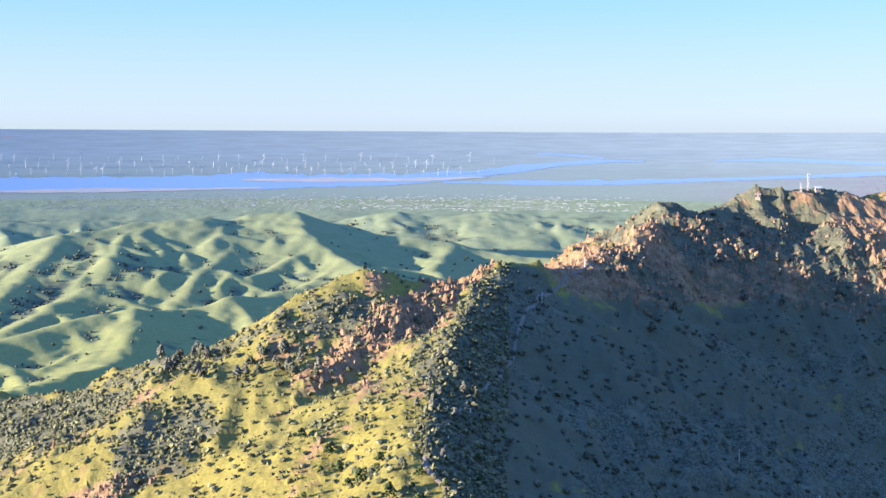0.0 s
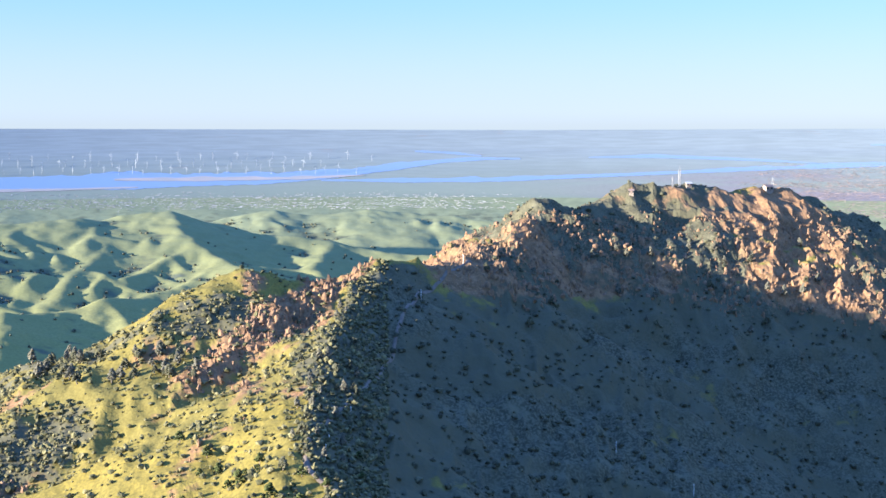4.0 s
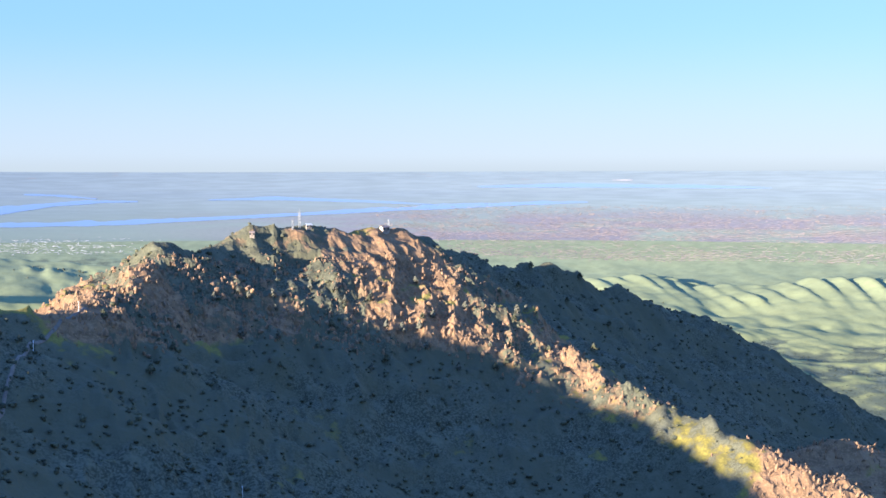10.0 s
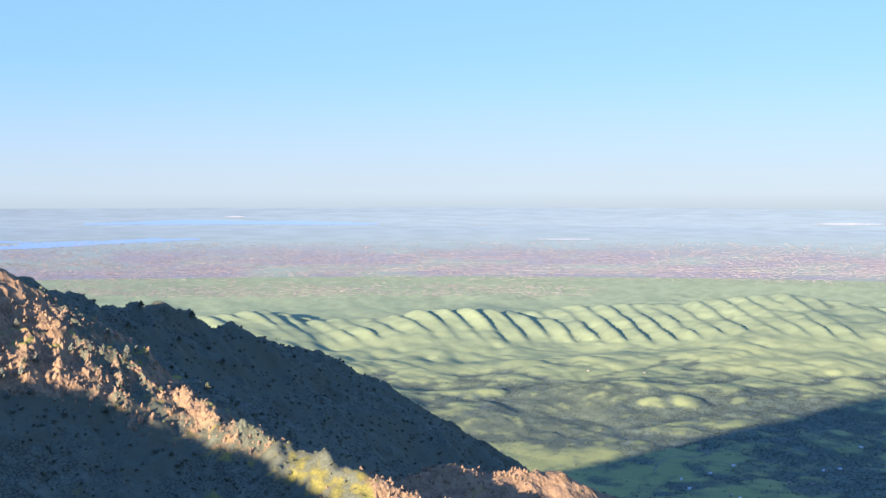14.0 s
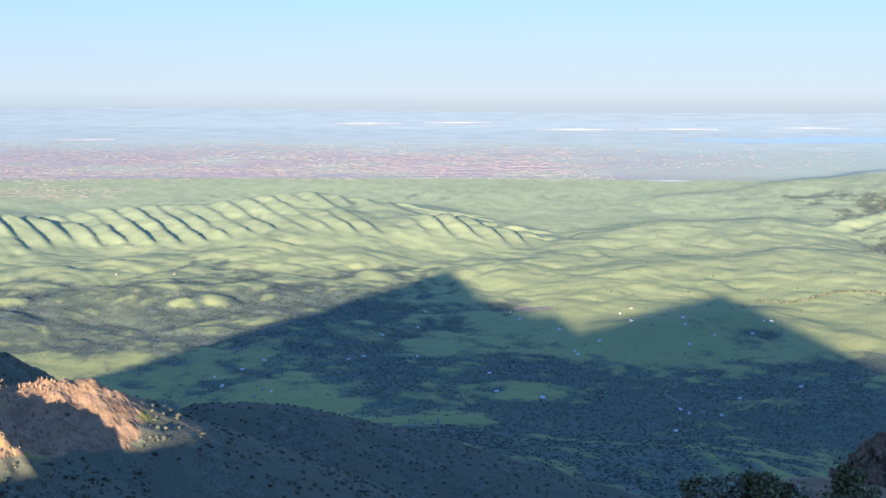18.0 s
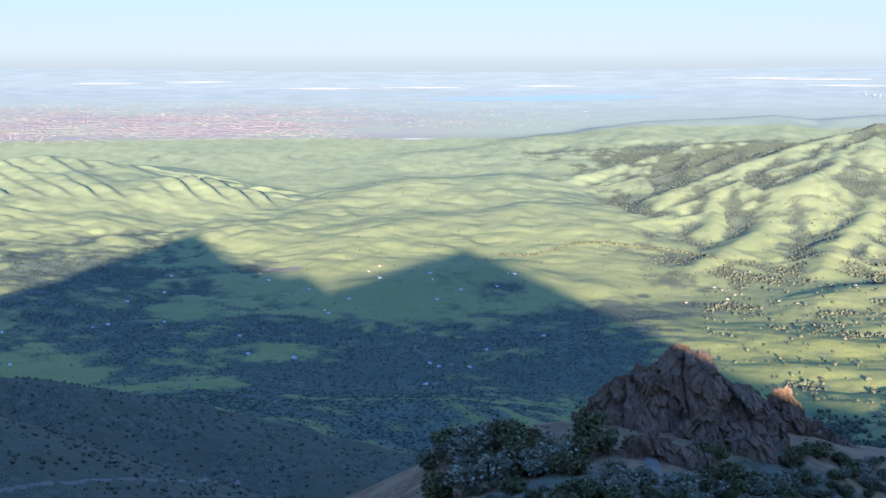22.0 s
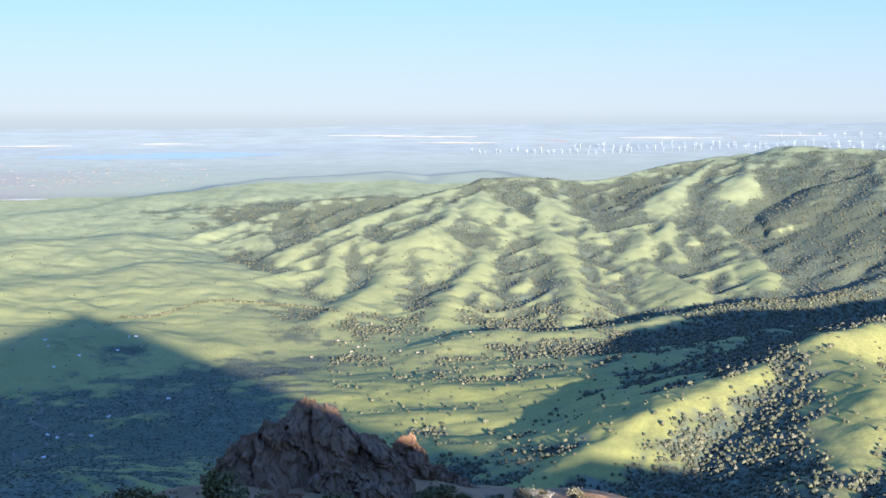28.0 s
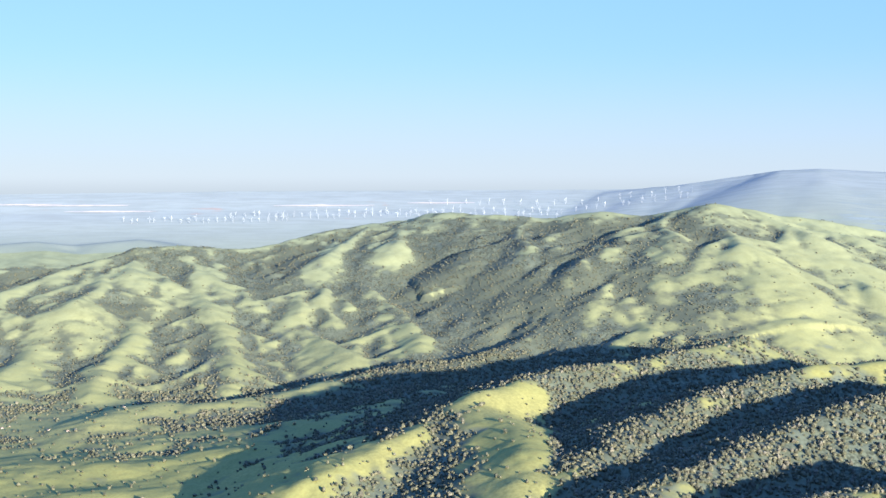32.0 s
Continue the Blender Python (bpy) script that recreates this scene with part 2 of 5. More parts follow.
# crest lines: (heading, elevation angle, distance); then the slope to either hand, the roundness of the crest and the depth of its gullies
CRESTS = (
    # the ridge from the summit over the dip and the saddle to the peak, and on down its far flank
    (((1, -35.3, 60), (2, -27.44, 150), (3.0, -23.43, 230), (3.2, -20.43, 270), (3.2, -18.23, 312), (2.4, -17.03, 330), (0.8, -15.84, 348), (-0.5, -15.05, 358), (-0.9, -14.25, 368), (-0.6, -13.05, 388), (-0.3, -11.45, 415), (0.3, -9.95, 450), (0.8, -8.24, 500), (1.4, -6.64, 540),
      (2.1, -6.04, 555), (4.8, -5.82, 585), (6.3, -5.61, 600)), 0.40, 0.6, 4, 6),
    (((6.3, -5.61, 600), (7.9, -4.3, 650), (9.5, -3.59, 680), (10.2, -2.78, 700), (11.1, -2.98, 705), (11.7, -3.37, 712), (12.1, -2.97, 717), (13.9, -2.36, 735), (14.9, -2.45, 742), (16.3, -2.04, 755), (19.1, -2.28, 775),
      (20.4, -2.27, 785), (21.2, -2.72, 800), (22.7, -3.31, 830), (26.6, -4.1, 900), (30.3, -5.03, 960), (32, -5.46, 985), (34.3, -6.05, 1010), (36.4, -7.43, 1025), (38.4, -8.81, 1040), (42, -11.39, 1060), (46, -13.76, 1090)), 0.6, 0.68, 4, 11),
    (((20.4, -2.32, 783), (21.5, -3.42, 770), (23.4, -4.71, 755), (25.1, -6.2, 740), (27, -7.19, 725), (29, -8.48, 700), (31.5, -9.77, 670), (33.8, -10.65, 645), (36.4, -11.53, 620),
      (38.4, -12.51, 600), (40, -13.4, 590), (44, -15.67, 590)), 0.55, 0.6, 4, 7),
    (((38.3, -11.81, 680), (39.7, -11.35, 690), (41.8, -11.59, 690), (44.8, -11.57, 695), (46.1, -12.56, 700), (48, -13.96, 720)), 0.5, 0.5, 6, 4),
    # the lit western flank
    (((1.4, -6.64, 540), (-2.2, -6.25, 540), (-3.4, -6.25, 535), (-4.7, -6.85, 525), (-5.7, -7.75, 515), (-7.3, -8.55, 510), (-8.5, -9.15, 515), (-10.3, -9.75, 530), (-12.3, -9.95, 550), (-14.3, -10.25, 580),
      (-16, -10.85, 600), (-19.5, -11.15, 640), (-26, -11.95, 680), (-40, -14.45, 760)), 0.5, 0.5, 4, 8),
    # rocky ribs on that flank and on the peak's face
    (((11.1, -3.18, 702), (11.6, -4.77, 672), (12.0, -6.77, 640), (12.4, -8.87, 615)), 0.8, 0.85, 3, 7),
    (((14.3, -2.65, 735), (14.8, -4.55, 702), (15.6, -6.35, 675), (16.2, -8.34, 650)), 0.8, 0.85, 3, 7),
    (((19.3, -2.53, 770), (19.0, -4.33, 735), (19.6, -6.33, 703), (20.2, -8.53, 670)), 0.8, 0.85, 3, 7),
    (((22.8, -4.51, 757), (23.2, -6.51, 715), (23.8, -8.71, 675)), 0.8, 0.85, 3, 7),
    # the summit's shoulders, out of the camera's sight, added and shaped to cast its shadow
    (((163.8, -34, 6), (163.8, -33, 110), (163.8, -30, 226), (163.8, -26.6, 312), (163.8, -25.1, 374), (163.8, -24.3, 432), (163.8, -22.4, 498), (163.8, -21.6, 535), (163.8, -18.9, 593), (163.8, -17.5, 705), (163.8, -16.5, 780), (163.8, -15.2, 1100), (163.8, -14, 1700)), 0.55, 0.55, 3, 3),
    (((-60, -25, 6), (-60, -8, 145), (-60, -7.8, 353), (-60, -12.4, 402), (-60, -9.1, 457), (-60, -8.6, 554), (-60, -9.5, 831), (-60, -11, 1200)), 0.6, 0.6, 3, 3),
    (((254, -30, 5), (254, -14, 300), (254, -15, 900), (254, -14, 1700)), 0.5, 0.5, 8, 4),
    # the spur that carries the crag
    (((82, -41.3, 5), (81, -30.3, 25), (80, -23.3, 45), (80, -18.8, 62), (81.5, -16.9, 75), (84, -16.1, 85), (87, -15.9, 92), (91, -16.2, 97), (95, -16.2, 104), (99, -18.3, 112), (104, -23.3, 125)), 0.5, 0.5, 6, 1),
    (((84, -16.1, 85), (80, -16, 83), (78, -15.9, 80), (75.6, -17.3, 78), (73.2, -18.9, 74), (70, -23.3, 68), (66, -29.3, 62)), 0.6, 0.6, 5, 1),
    # dark brushy toe below the peak
    (((46, -14.06, 1060), (51.4, -12.8, 1040), (56, -14.45, 1020), (61, -15.95, 990), (65, -17.35, 960), (69, -18.95, 950), (75, -20.73, 940)), 0.35, 0.35, 25, 8),
    # wooded ridges in the south-east, nearer
    (((118, -6.31, 2450), (114.2, -7.01, 2280), (110.1, -7.82, 2120), (106.4, -8.92, 1960), (103.9, -10.23, 1830), (101.3, -11.33, 1740), (98.7, -12.54, 1660), (96.1, -13.87, 1590), (93, -15.8, 1480)), 0.46, 0.32, 12, 10),
    (((105.4, -9.52, 1900), (107.3, -10.02, 1800), (108.3, -11.52, 1640), (107.6, -14.22, 1460), (106.5, -16.22, 1350)), 0.36, 0.4, 25, 3),
    (((127, -6.6, 2150), (124.5, -6.8, 2100), (121, -7.51, 2000), (117, -8.51, 1880), (114, -9.91, 1750), (111.6, -11.72, 1610), (110.6, -13.92, 1480), (110, -16.22, 1380)), 0.46, 0.30, 12, 9),
    (((127, -7.7, 1870), (124.5, -8.3, 1800), (122.4, -9.11, 1730), (118.9, -10.51, 1620), (115.7, -12.31, 1490), (112.8, -14.72, 1360)), 0.46, 0.30, 12, 9),
    (((128, -11.2, 1450), (122, -12.71, 1370), (118, -14.31, 1290)), 0.5, 0.45, 12, 8),
    (((104, -8.63, 2480), (101, -9.53, 2300), (99.4, -10.04, 2200), (98.3, -11.25, 2060), (97.2, -12.36, 1930), (96.0, -13.47, 1800), (94.8, -14.68, 1680)), 0.14, 0.12, 30, 3),
    # low hills in the shaded valley
    (((70, -9.45, 2450), (74, -8.62, 2600), (78, -9.43, 2500)), 0.22, 0.22, 40, 8),
    (((76, -12.55, 1950), (81, -11.91, 2080), (86, -12.67, 1980)), 0.22, 0.22, 40, 8),
    (((60, -14.85, 1350), (66, -15.25, 1340), (72, -14.88, 1400)), 0.22, 0.22, 40, 8),
    # far range
    (((105, -1.22, 4870), (109, -0.62, 4860), (112, -0.12, 4850), (114, 0.09, 4840), (116, 0.24, 4830), (118, 0.49, 4820), (119.5, 0.79, 4810), (121, 0.84, 4810), (124, 0.65, 4810), (130, 0.75, 4810), (140, 0.45, 4810)), 0.14, 0.3, 10, 2),
)

# the green hills: (heading, elevation angle, distance) along each ridge
NORTH_RIDGES = (
    ((-30, -6.6, 2750), (-24, -6.0, 2800), (-19.3, -5.5, 2900), (-17.9, -4.95, 2950), (-16.7, -4.4, 3000), (-15.1, -4.2, 3050), (-13.4, -3.9, 3100), (-11.2, -3.8, 3130), (-9.7, -3.9, 3150), (-8.7, -3.6, 3180), (-6.7, -3.55, 3200), (-5.4, -4.1, 3180), (-3.7, -4.35, 3150), (-1.6, -4.8, 3120), (0.4, -4.95, 3100), (3, -5.4, 3050), (6, -5.5, 3020), (10, -5.8, 3000)),
    ((-6.7, -3.65, 3190), (-6.1, -4.65, 3000), (-4.7, -5.5, 2850), (-3.2, -6.2, 2700), (-2.1, -6.7, 2580), (-0.5, -7.6, 2400)),
    ((-9.7, -4.0, 3140), (-9.5, -5.1, 2930), (-10.7, -6.1, 2760), (-11.5, -7.1, 2600)),
    ((-13.4, -4.0, 3090), (-13.6, -5.1, 2900), (-15.1, -6.3, 2700), (-17, -7.2, 2560), (-18.7, -8.2, 2420), (-21, -9.4, 2250)),
    ((-16.7, -4.5, 2990), (-17.9, -5.7, 2790), (-19.3, -6.9, 2620), (-22, -8.6, 2400)),
    ((-1.6, -4.9, 3110), (-3.7, -5.9, 2850), (-5.7, -6.7, 2680), (-8.7, -7.3, 2540), (-12.2, -7.7, 2440), (-15.8, -8, 2380), (-18, -8.4, 2320), (-22, -9.2, 2220)),
    ((-13.7, -7.7, 2420), (-13.9, -8.8, 2240), (-14.9, -10, 2070), (-16.9, -10.85, 1950), (-18.5, -11.1, 1900), (-22, -12, 1800)),
    ((0.4, -5.1, 3080), (-0.5, -6.3, 2800), (1.5, -7.2, 2600), (3, -8.2, 2420)))
BACK_RIDGE = ((-24, -4.1, 3680), (-19, -3.9, 3700), (-16, -3.75, 3720), (-13, -4.0, 3700), (-8, -4.2, 3680), (-4.7, -4.0, 3700), (-3.4, -3.7, 3720), (-2.1, -3.5, 3740), (-0.6, -3.75, 3720), (1.7, -3.5, 3740), (3.7, -3.55, 3740), (5.5, -3.75, 3720), (7.2, -4, 3700), (9.5, -4.3, 3680))
HOGBACKS = (
    ((24, -4.6, 3540), (29.1, -4.55, 3550), (31.1, -4.45, 3560), (32.6, -5, 3520), (36.7, -4.75, 3540), (38.8, -4.62, 3550), (41.1, -4.57, 3560), (43.6, -4.72, 3550), (46.7, -5, 3520), (50.2, -5.38, 3470)),
    ((42, -4.75, 3600), (43.6, -4.55, 3640), (45.7, -4.22, 3680), (47.7, -4.1, 3690), (50.2, -4, 3690), (52.8, -3.72, 3700), (54.8, -3.5, 3710), (57, -3.75, 3700), (58.5, -4.1, 3680)),
    ((53.5, -5.6, 3380), (55.3, -5.3, 3420), (57, -4.83, 3470), (59.3, -4.67, 3490), (61.4, -4.7, 3490), (63.6, -5.2, 3440), (65.5, -5.7, 3380)))
FOOTHILLS = (
    ((24, -6.6, 3080), (30, -6.5, 3100), (36.1, -6.6, 3100), (40.6, -6.7, 3090), (45.1, -6.5, 3120), (50.2, -6.15, 3170), (52.8, -5.9, 3200), (56.6, -6.2, 3170), (60.2, -6.65, 3110), (63.1, -6.75, 3080), (66, -7.3, 3000)),
    ((26, -8.1, 2720), (33, -7.9, 2760), (40, -8.0, 2740), (46, -7.7, 2800), (51, -7.4, 2860), (56, -7.3, 2900)))
EAST_RIDGES = (
    ((82.6, -5.15, 3300), (84.4, -4.5, 3400), (86.2, -3.8, 3500), (88, -3.1, 3580), (89.5, -2.6, 3640), (91, -2.2, 3700), (93, -2.1, 3740), (95.5, -2.3, 3780), (97.7, -1.9, 3820), (98.9, -1.65, 3850), (100.3, -1.45, 3880), (102.2, -1.1, 3900), (104.2, -0.8, 3930), (105.5, -1.3, 3940)),
    ((76.3, -5.2, 3480), (78.3, -4.6, 3600), (80.4, -4, 3700), (82.9, -3.3, 3800), (85.4, -2.95, 3850), (87.5, -2.87, 3880), (89, -3.1, 3850)),
    ((86.2, -3.8, 3500), (84.4, -5.3, 3300), (82.6, -6.3, 3150), (79.3, -7, 3000), (77.3, -7.5, 2900), (75.3, -8.4, 2720), (73, -9, 2620)),
    ((89.5, -2.6, 3640), (88, -4.5, 3350), (87.2, -5.8, 3150), (86.2, -6.8, 2980), (84.9, -7.55, 2850), (83.5, -8.6, 2680)),
    ((91, -2.25, 3700), (91, -4.5, 3350), (90.9, -6.05, 3080), (89.5, -7.3, 2880), (89, -8.5, 2690)),
    ((93, -2.1, 3740), (93.8, -4.45, 3350), (94.6, -5.7, 3100), (95.1, -7.4, 2830), (94.9, -8.4, 2690)),
    ((95.5, -2.35, 3780), (97, -4.9, 3300), (98.8, -6.1, 3050), (100.5, -7, 2860)),
    ((98.9, -1.65, 3850), (100.8, -3.85, 3400), (102.8, -5.25, 3120), (103.6, -6.6, 2900)))
SOUTH_RIDGES = (
    ((104, -0.7, 3900), (106.3, -0.85, 3800), (109, -0.98, 3740), (111.6, -0.73, 3700), (113.8, -0.8, 3670), (115, -0.55, 3650), (116.4, -0.28, 3650), (117.7, -0.6, 3680), (119.4, -0.9, 3700), (121.1, -1.1, 3720), (123.8, -1.56, 3750), (132, -2.8, 3800)),
    ((116.4, -0.35, 3650), (114.6, -1.35, 3500), (112.6, -2.1, 3400), (111.6, -3.35, 3250), (109.5, -5.4, 2980), (107, -6.9, 2790), (105.5, -7.4, 2720)),
    ((109, -1.0, 3740), (108, -2.4, 3500), (106.8, -3.9, 3290), (105.4, -5.7, 3040)),
    ((117.7, -0.65, 3680), (118.2, -2.1, 3450), (116.8, -3.1, 3300), (116.3, -4.35, 3100), (114.6, -5.4, 2950), (112.5, -6.4, 2820)),
    ((119.4, -1, 3700), (120.8, -2.3, 3450), (119.9, -3.3, 3300), (118.5, -3.6, 3250), (117, -5, 3050)))
MID_RIDGES = (
    (((88, -10.5, 2320), (89.6, -9.6, 2430), (91.9, -9.05, 2510), (93.4, -9.7, 2420)), 0.25, 0.25, 30, 4),
    (((93.6, -9.2, 2470), (96.9, -8.65, 2540), (100.5, -8, 2640), (104.2, -7.5, 2720)), 0.3, 0.3, 25, 4),
    (((80, -11.8, 2090), (82.9, -11.6, 2130), (86.7, -11.4, 2160), (90.6, -11.3, 2180), (94.4, -10.7, 2260), (96.9, -10.35, 2310), (98.8, -10.05, 2360)), 0.16, 0.16, 40, 4),
    (((71, -3.6, 3960), (73.6, -3.4, 4000), (75.9, -2.9, 4100), (77.3, -2.7, 4150), (79.4, -2.4, 4200), (81.4, -2.2, 4230), (83.7, -2.05, 4250), (86.7, -1.9, 4280), (88.5, -2.1, 4280), (91, -1.9, 4300)), 0.22, 0.22, 25, 6),
    (((83, -14.5, 1720), (85, -14.2, 1735), (87.5, -14.35, 1700), (90, -14.1, 1730), (92.5, -14.35, 1690)), 0.09, 0.19, 14, 2),
    (((81, -13.2, 1880), (83.5, -12.9, 1905), (86, -13.1, 1870), (88.5, -12.75, 1900), (91, -12.95, 1870), (93.5, -12.7, 1890), (95.5, -12.9, 1850)), 0.09, 0.19, 14, 2),
    (((80, -11.9, 2050), (82.5, -11.6, 2075), (85.5, -11.75, 2040), (88, -11.35, 2080), (91, -11.6, 2040), (93.5, -11.25, 2070), (96.5, -11.3, 2040)), 0.09, 0.19, 14, 2),
    (((66, -6.2, 3230), (70, -5.6, 3340), (74, -5.2, 3440), (78, -5.6, 3400)), 0.14, 0.14, 60, 5))
MEADOW_RIDGES = (
    ((63, -6.4, 3180), (67, -5.5, 3330), (71, -4.8, 3480), (75, -4.5, 3580)),
    ((68, -7.4, 2900), (71.5, -6.6, 3060), (75, -6.0, 3180), (79, -5.8, 3250)))


def branches(ridge, step, length, fall, slope, seed, depth=3, sides=(-1, 1), lean=62.0, twigs=False):
    """Side spurs that leave a ridge every few steps, bent towards its lower end."""
    g = np.random.default_rng(seed)
    pts = [Vector(polar(*p)) for p in ridge]
    if pts[0].z < pts[-1].z:
        pts.reverse()
    out, gone = [], step * g.uniform(0.3, 0.8)
    for a, b in zip(pts[:-1], pts[1:]):
        run = (b - a).xy.length
        way = (b - a).xy.normalized()
        while gone < run:
            at = a + (b - a) * (gone / run)
            for side in sides:
                if g.uniform() < 0.12:
                    continue
                turn = side * radians(lean + g.uniform(-14, 14))
                d = Vector((way.x * math.cos(turn) - way.y * math.sin(turn), way.x * math.sin(turn) + way.y * math.cos(turn)))
                n = Vector((-d.y, d.x)) * g.uniform(-0.16, 0.16)
                size = length * g.uniform(0.55, 1.2)
                line = []
                for k in range(4):
                    u = k / 3
                    q = at.xy + d * size * u + n * size * math.sin(u * 3.0)
                    line.append((q.x, q.y, at.z - 2 - size * fall * u ** 0.85))
                out.append((np.array(line), slope, slope, 6, depth, 420))
                for k in (1, 2) if twigs else ():
                    for hand in (-1, 1):
                        t = hand * radians(g.uniform(45, 75))
                        e = Vector((d.x * math.cos(t) - d.y * math.sin(t), d.x * math.sin(t) + d.y * math.cos(t))) * size * g.uniform(0.28, 0.45)
                        x, y, z = line[k]
                        drop = e.length * fall * 0.9
                        out.append((np.array([(x, y, z - 1), (x + e.x * 0.5, y + e.y * 0.5, z - 1 - drop * 0.55), (x + e.x, y + e.y, z - 1 - drop)]), slope, slope, 4, depth, 190))
            gone += step * g.uniform(0.65, 1.35)
        gone -= run
    return out


RIDGES = [(np.array([polar(*p) for p in c[0]]), *c[1:], None) for c in CRESTS]
RIDGES += [(np.array([polar(*p) for p in c[0]]), *c[1:], None) for c in MID_RIDGES]
for k, c in enumerate(NORTH_RIDGES):
    RIDGES.append((np.array([polar(*p) for p in c]), 0.34, 0.30, 12, 3, None))
    RIDGES += branches(c, 130, 270, 0.17, 0.36, 100 + k, twigs=True)
RIDGES.append((np.array([polar(*p) for p in BACK_RIDGE]), 0.3, 0.3, 12, 3, None))
RIDGES += branches(BACK_RIDGE, 75, 140, 0.17, 0.48, 120, lean=80)
for k, c in enumerate(HOGBACKS):
    RIDGES.append((np.array([polar(*p) for p in c]), 0.16, 0.22, 10, 2, None))
for k, c in enumerate(FOOTHILLS):
    RIDGES.append((np.array([polar(*p) for p in c]), 0.17, 0.17, 40, 4, None))
    RIDGES += branches(c, 130, 220, 0.09, 0.30, 140 + k)
for k, c in enumerate(MEADOW_RIDGES):
    RIDGES.append((np.array([polar(*p) for p in c]), 0.18, 0.18, 30, 3, None))
    RIDGES += branches(c, 110, 240, 0.10, 0.28, 150 + k)
for k, c in enumerate(EAST_RIDGES + SOUTH_RIDGES):
    RIDGES.append((np.array([polar(*p) for p in c]), 0.40, 0.40, 12, 3, None))
    RIDGES += branches(c, 135, 290, 0.22, 0.42, 160 + k, twigs=True)


def window(v, lo, hi, soft):
    return np.clip((v - lo) / soft + 0.5, 0, 1) * np.clip((hi - v) / soft + 0.5, 0, 1)


def crest_heights(x, y, z):
    """Raises the ground z to the crest lines and returns it, with the gully depth of the crest that rules each place."""
    gully = np.full(x.shape, 6.0)
    xf, yf, zf, gf = x.ravel(), y.ravel(), z.ravel(), gully.ravel()
    for pts, left, right, round_, depth, span in RIDGES:
        reach = span or (pts[:, 2].max() + 470) / min(left, right)
        near = np.where((xf > pts[:, 0].min() - reach) & (xf < pts[:, 0].max() + reach) & (yf > pts[:, 1].min() - reach) & (yf < pts[:, 1].max() + reach))[0]
        if not len(near):
            continue
        px, py, best = xf[near], yf[near], np.full(len(near), -1e9)
        for a, b in zip(pts[:-1], pts[1:]):
            d = b - a
            s = np.clip(((px - a[0]) * d[0] + (py - a[1]) * d[1]) / (d[0] ** 2 + d[1] ** 2), 0, 1)
            ex, ey = px - a[0] - s * d[0], py - a[1] - s * d[1]
            dist = np.hypot(ex, ey)
            k = np.where(d[0] * ey - d[1] * ex > 0, left, right)
            best = np.maximum(best, a[2] + s * d[2] - k * (np.sqrt(dist * dist + round_ * round_) - round_))
        soft = round_ * 0.4
        old = zf[near]
        diff = best - old
        zf[near] = np.maximum(old, best) + soft * np.exp(-np.abs(diff) / soft) * 0.35
        gf[near] = np.where(diff > 0, depth, gf[near])
    return zf.reshape(x.shape), gf.reshape(x.shape)


def rock_band(az, el):
    """The belt of red outcrops that climbs the sunlit flank to the saddle."""
    return window(az - np.interp(el, [-17, -15.3, -14.1, -12.8, -11.2, -9.5, -8.3, -7.0], [-16.5, -12.8, -9.9, -6.7, -4.7, -2.4, -0.9, 1.1]), -1.9, 1.6, 2.4)


